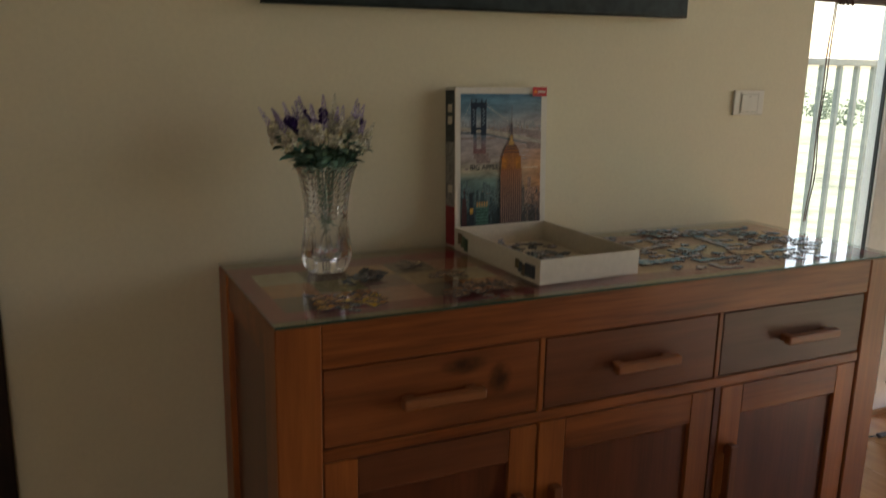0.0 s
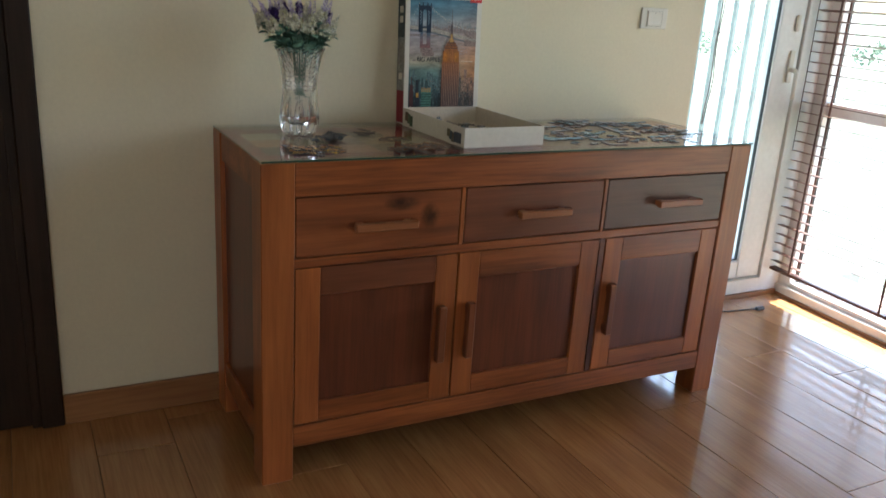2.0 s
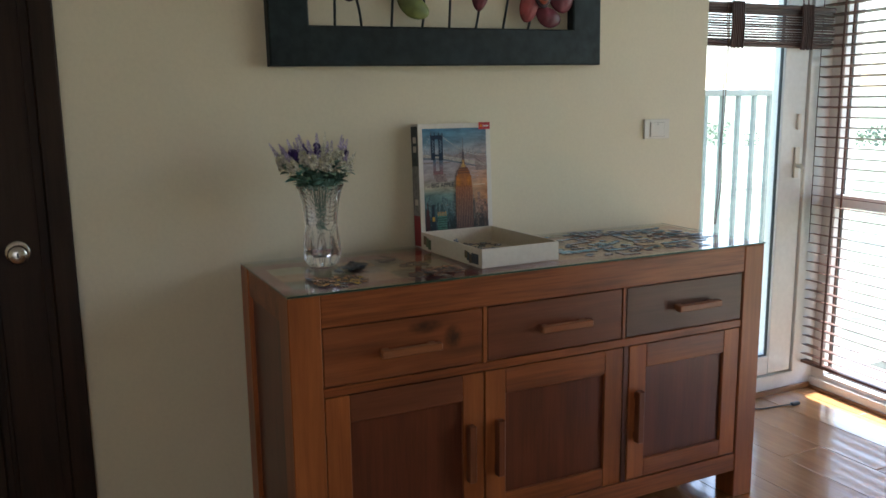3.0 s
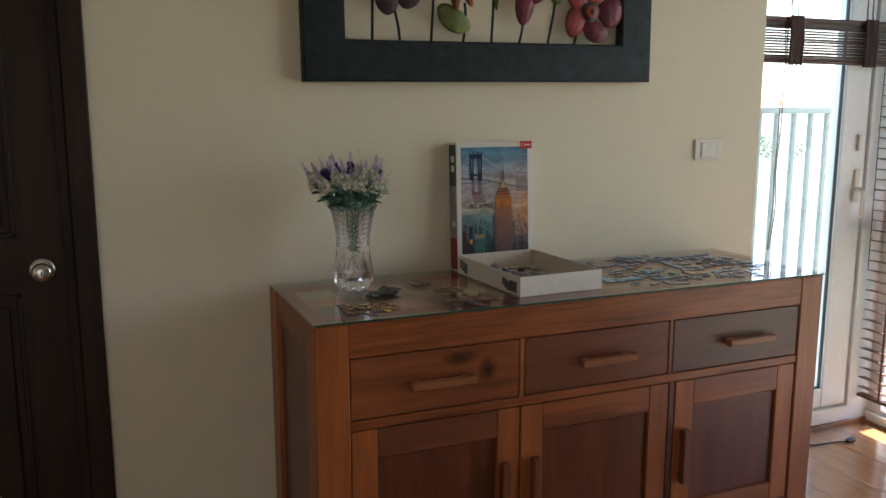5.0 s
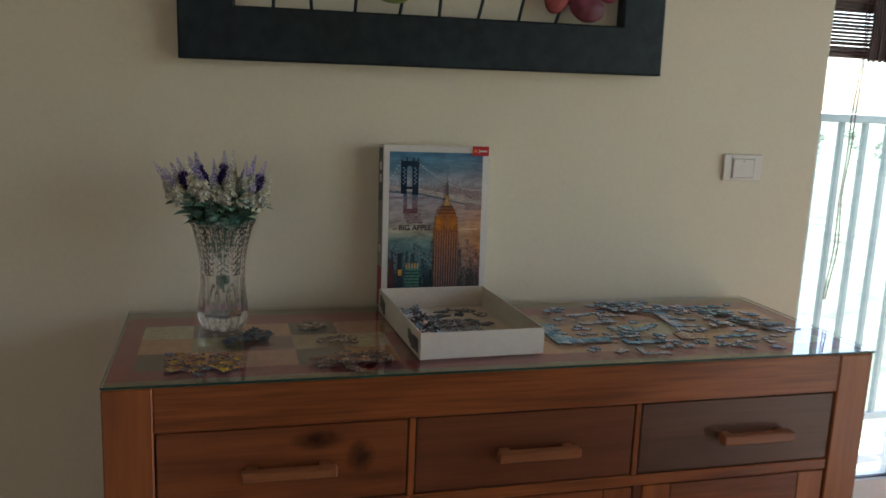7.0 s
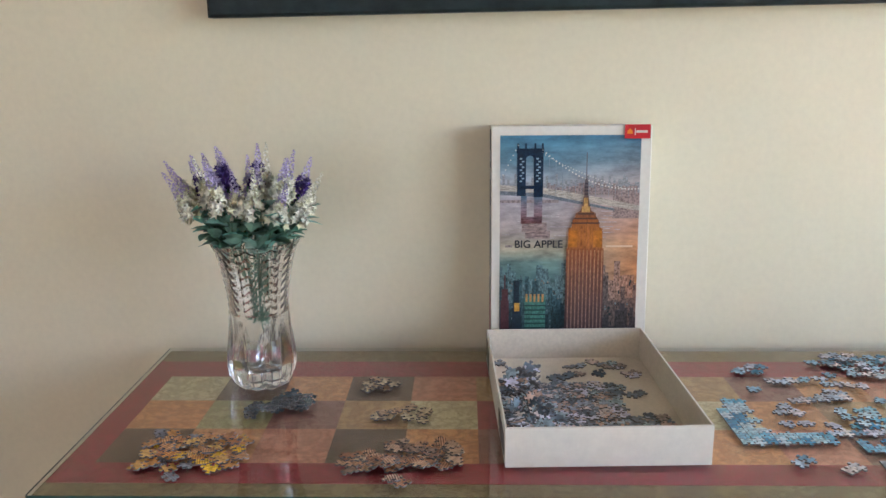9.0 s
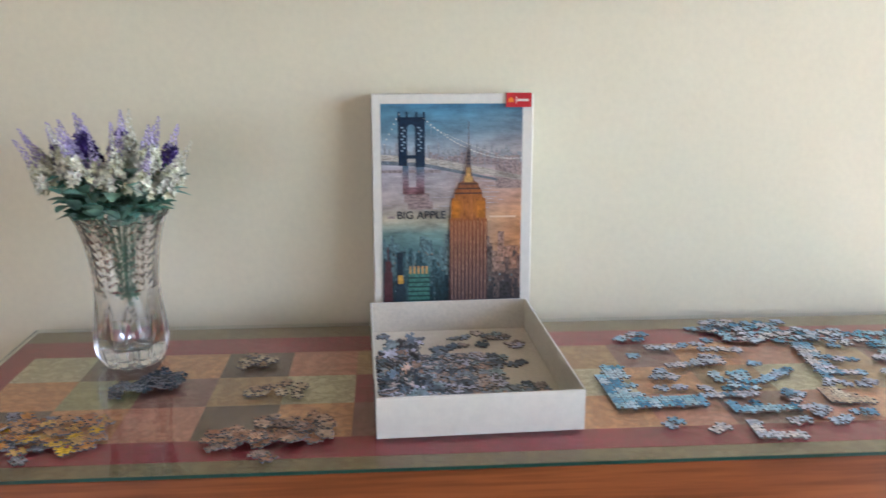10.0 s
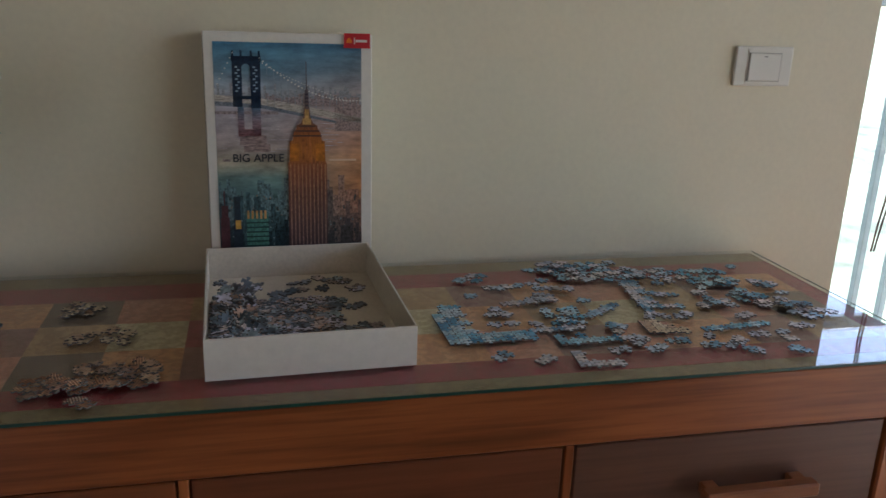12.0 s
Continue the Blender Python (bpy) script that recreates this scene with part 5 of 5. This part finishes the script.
def floret(bm, c, out_d, s_):
    """One small five-petalled blossom facing outwards."""
    ctr = bm.verts.new(c - out_d * s_ * 0.5)
    e1 = (out_d.orthogonal() + Vector((fr.uniform(-0.4, 0.4), fr.uniform(-0.4, 0.4), fr.uniform(-0.4, 0.4)))).normalized()
    e2 = out_d.cross(e1).normalized()
    ringv = []
    for q in range(10):
        an2 = q * math.tau / 10
        rr = s_ * (1.15 if q % 2 == 0 else 0.6) * fr.uniform(0.85, 1.15)
        ringv.append(bm.verts.new(c + (e1 * math.cos(an2) + e2 * math.sin(an2)) * rr + out_d * s_ * (0.4 if q % 2 == 0 else 0.1)))
    for q in range(10):
        bm.faces.new((ctr, ringv[q], ringv[(q + 1) % 10]))


def spray(bm, p0, axis, ln, r0, r1, n_, s0, s1):
    o1 = axis.orthogonal().normalized()
    o2 = axis.cross(o1)
    for j in range(n_):
        t = (j + fr.random()) / n_
        an = j * 2.399 + fr.uniform(-0.3, 0.3)
        d = (o1 * math.cos(an) + o2 * math.sin(an) + axis * (0.25 + 0.6 * t * t)).normalized()
        r = (r0 + (r1 - r0) * t) * fr.uniform(0.55, 1.05)
        floret(bm, p0 + axis * ln * t + d * r, d, s0 + (s1 - s0) * t)


NST = 26
for k in range(NST):
    ring = 0.15 + 0.85 * math.sqrt((k + 0.5) / NST)
    a = k * 2.399 + 0.4
    tipr = 0.110 * ring * fr.uniform(0.88, 1.06)
    tip = Vector((tipr * math.cos(a), 0.62 * tipr * math.sin(a), 0.298 - 0.034 * ring ** 2 + fr.uniform(-0.014, 0.014)))
    tip.x -= 0.006
    neck = Vector((0.044 * ring * math.cos(a), 0.044 * ring * math.sin(a), 0.195))
    foot = Vector((-0.018 * math.cos(a) * ring, -0.018 * math.sin(a) * ring, 0.04 * fr.random() + 0.05))
    mid = neck.lerp(tip, 0.5) + Vector((0, 0, 0.006))
    part("stem", tube([foot, foot.lerp(neck, 0.5), neck, mid, tip], 0.0015, 5), M_STEM, bq)
    hue = "w" if ring > 0.8 and k % 4 else "wpwplwpwwpwl"[k % 12]
    axis = ((tip - mid).normalized() + Vector((0, 0, 0.35))).normalized()
    ln = fr.uniform(0.034, 0.044)
    pb = bmesh.new()
    spray(pb, tip - axis * ln * 0.55, axis, ln, 0.0195 if hue == "w" else 0.016, 0.0105, 46, 0.0078, 0.0052)
    sp = part("flower_spike", pb, M_PETAL[hue], bq, {"w": "cream white blossom spike", "l": "pale lilac blossom spike", "p": "deep purple blossom spike"}[hue])
    tb2 = bmesh.new()
    spray(tb2, tip + axis * ln * 0.38, axis, fr.uniform(0.034, 0.050), 0.0085, 0.0018, 34, 0.0036, 0.0018)
    part("bud_tip", tb2, M_PETAL["w" if hue == "w" and k % 3 == 0 else "l"], sp, "paler bud tip")
    for j in range(9):
        t = fr.uniform(0.0, 0.82)
        p = neck.lerp(tip, t)
        d = Vector((math.cos(a) + fr.uniform(-1, 1), math.sin(a) * 0.8 + fr.uniform(-1, 1), fr.uniform(0.1, 1.5)))
        leaf(leafm, p, d, fr.uniform(0.030, 0.046), fr.uniform(0.009, 0.0155))
part("leaves", leafm, M_LEAF, bq, "grey green narrow leaves")

# ---------------------------------------------------------------- metal flower picture
pic = thing("wall_art", (0.715, WALL_Y, 1.50), "dark framed openwork wall art with painted metal flowers", "wall art")
FX_0, FX_1, FZ0, FZ1, B = 0.113, 1.320, 1.5075, 2.10, 0.121
fb = bmesh.new()
loops = []
for y_, e in ((0.012, 0.0), (-0.021, 0.0), (-0.026, 0.005)):
    o_ = [(FX_0 + e, FZ0 + e), (FX_1 - e, FZ0 + e), (FX_1 - e, FZ1 - e), (FX_0 + e, FZ1 - e)]
    i_ = [(0.239 - e, FZ0 + B - e), (1.201 + e, FZ0 + B - e), (1.201 + e, FZ1 - B + e), (0.239 - e, FZ1 - B + e)]
    loops.append(([fb.verts.new((x, y_, z)) for x, z in o_], [fb.verts.new((x, y_, z)) for x, z in i_]))
for (oa, ia), (ob_, ib) in zip(loops, loops[1:]):
    for k in range(4):
        j = (k + 1) % 4
        fb.faces.new((oa[k], oa[j], ob_[j], ob_[k]))
        fb.faces.new((ia[j], ia[k], ib[k], ib[j]))
for (oa, ia) in (loops[0], loops[-1]):
    for k in range(4):
        j = (k + 1) % 4
        fb.faces.new((oa[k], oa[j], ia[j], ia[k]))
bmesh.ops.recalc_face_normals(fb, faces=fb.faces)
part("frame", fb, M_FRAME, pic, "dark blue black painted frame")
part("hanger", box(0.68, 0.74, 0.012, WALL_Y, 2.0, 2.05), M_DARKMETAL, pic)


def metal_paint(name, c):
    return plain(name, c, 0.5, 0.0, vary=0.35, scale=18, bump=0.25, dist=0.001, spec=0.35)


P_RED, P_PLUM, P_GREEN, P_ORANGE, P_DUSK = (metal_paint("petal_red", (0.36, 0.065, 0.06)), metal_paint("petal_plum", (0.17, 0.028, 0.045)), metal_paint("leaf_paint", (0.19, 0.23, 0.06)),
                                            metal_paint("petal_orange", (0.38, 0.10, 0.04)), metal_paint("petal_dusk", (0.07, 0.035, 0.045)))


def petal(cx, cz, rx, rz, turn, mat, name="petal", y=-0.018, bulge=0.014):
    """A pressed metal petal: a domed oval."""
    b = bmesh.new()
    rings = []
    for i in range(1, 8):
        t, yy = (i / 6, y - bulge * (1 - (i / 6) ** 2)) if i < 7 else (0.985, y + 0.002)
        ring = []
        for k in range(24):
            an = k * math.tau / 24
            egg = 1 + 0.16 * math.sin(an)
            x, z = rx * t * math.cos(an) * egg, rz * t * math.sin(an)
            crease = 0.15 * bulge * math.exp(-(x / (rx * 0.12)) ** 2) if i < 7 else 0
            ring.append(b.verts.new((cx + x * math.cos(turn) - z * math.sin(turn), yy + crease, cz + x * math.sin(turn) + z * math.cos(turn))))
        rings.append(ring)
    for p, q in zip(rings, rings[1:]):
        for k in range(24):
            b.faces.new((p[k], p[(k + 1) % 24], q[(k + 1) % 24], q[k]))
    b.faces.new(rings[0][::-1])
    b.faces.new(rings[-1])
    bmesh.ops.recalc_face_normals(b, faces=b.faces)
    return part(name, b, mat, pic, "", True)


def stem(x0, x1, z1):
    pts = []
    for k in range(7):
        t = k / 6
        pts.append((x0 + (x1 - x0) * t + 0.006 * math.sin(t * 3), -0.012, FZ0 + B - 0.004 + (z1 - FZ0 - B) * t))
    part("stem", tube(pts, 0.0042, 7), M_FRAME, pic)


SB = FZ0 + B
for x0, x1, z in ((0.324, 0.320, 1.95), (0.412, 0.385, 1.75), (0.513, 0.522, 1.95), (0.620, 0.626, 1.75), (0.718, 0.724, 1.95), (0.816, 0.832, 1.75), (0.921, 0.965, 1.90), (1.020, 1.050, 1.78)):
    stem(x0, x1, z)
petal(0.372, 1.743, 0.038, 0.042, 0.0, P_DUSK)
petal(0.440, 1.760, 0.038, 0.042, -0.5, P_DUSK)
petal(0.405, 1.795, 0.036, 0.04, 0.9, P_PLUM, y=-0.022)
petal(0.585, 1.694, 0.062, 0.036, -0.55, P_GREEN, "leaf")
petal(0.588, 1.757, 0.016, 0.036, 0.1, P_ORANGE, y=-0.028)
petal(0.634, 1.766, 0.014, 0.036, 0.45, P_ORANGE)
petal(0.732, 1.768, 0.008, 0.042, 0.05, P_GREEN, "leaf")
petal(0.833, 1.742, 0.034, 0.060, -0.15, P_PLUM)
petal(0.885, 1.772, 0.045, 0.016, 0.5, P_PLUM)
petal(0.950, 1.775, 0.024, 0.024, 0.15, P_GREEN, "leaf")
FC = (1.071, 1.730)
petal(1.022, 1.700, 0.038, 0.052, -0.35, P_RED)
petal(1.098, 1.668, 0.052, 0.034, -0.3, P_PLUM, y=-0.021)
petal(1.156, 1.733, 0.052, 0.050, 0.2, P_PLUM, y=-0.019)
petal(1.030, 1.772, 0.036, 0.040, 0.6, P_RED, y=-0.020)
petal(1.100, 1.792, 0.040, 0.046, -0.3, P_RED)
petal(FC[0], FC[1], 0.032, 0.033, 0, P_DUSK, "flower_centre", y=-0.032, bulge=0.005)
petal(FC[0], FC[1], 0.021, 0.021, 0, P_ORANGE, "flower_centre", y=-0.038, bulge=0.005)
petal(FC[0], FC[1], 0.007, 0.009, 0, P_DUSK, "flower_centre", y=-0.044, bulge=0.003)
pic.matrix_basis = pose(0.720, WALL_Y, 1.4915, 0, -0.72, 0)

# ---------------------------------------------------------------- laminate planks
PW = 0.2155
plank_mesh = {}
pr = random.Random(3)
x = 1.335 - PW * 21
while x < 3.1:
    y = -4.6
    first = True
    while y < 0.2:
        ln = 1.22 if not first else 0.3 + 0.9 * pr.random()
        first = False
        y1 = min(y + ln, 0.24)
        if y1 - y > 0.02 and x > -3.3:
            key = round(y1 - y, 3)
            if key not in plank_mesh:
                plank_mesh[key] = mesh_of("plank", box(0.0003, PW - 0.0003, 0.0003, key - 0.0003, -0.012, 0.0, 0.0024, seg=2), M_FLOOR)
            o = new("plank", plank_mesh[key])
            o.parent = floor
            o.location = Vector((x, y, 0)) - floor.location
        y = y1
    x += PW
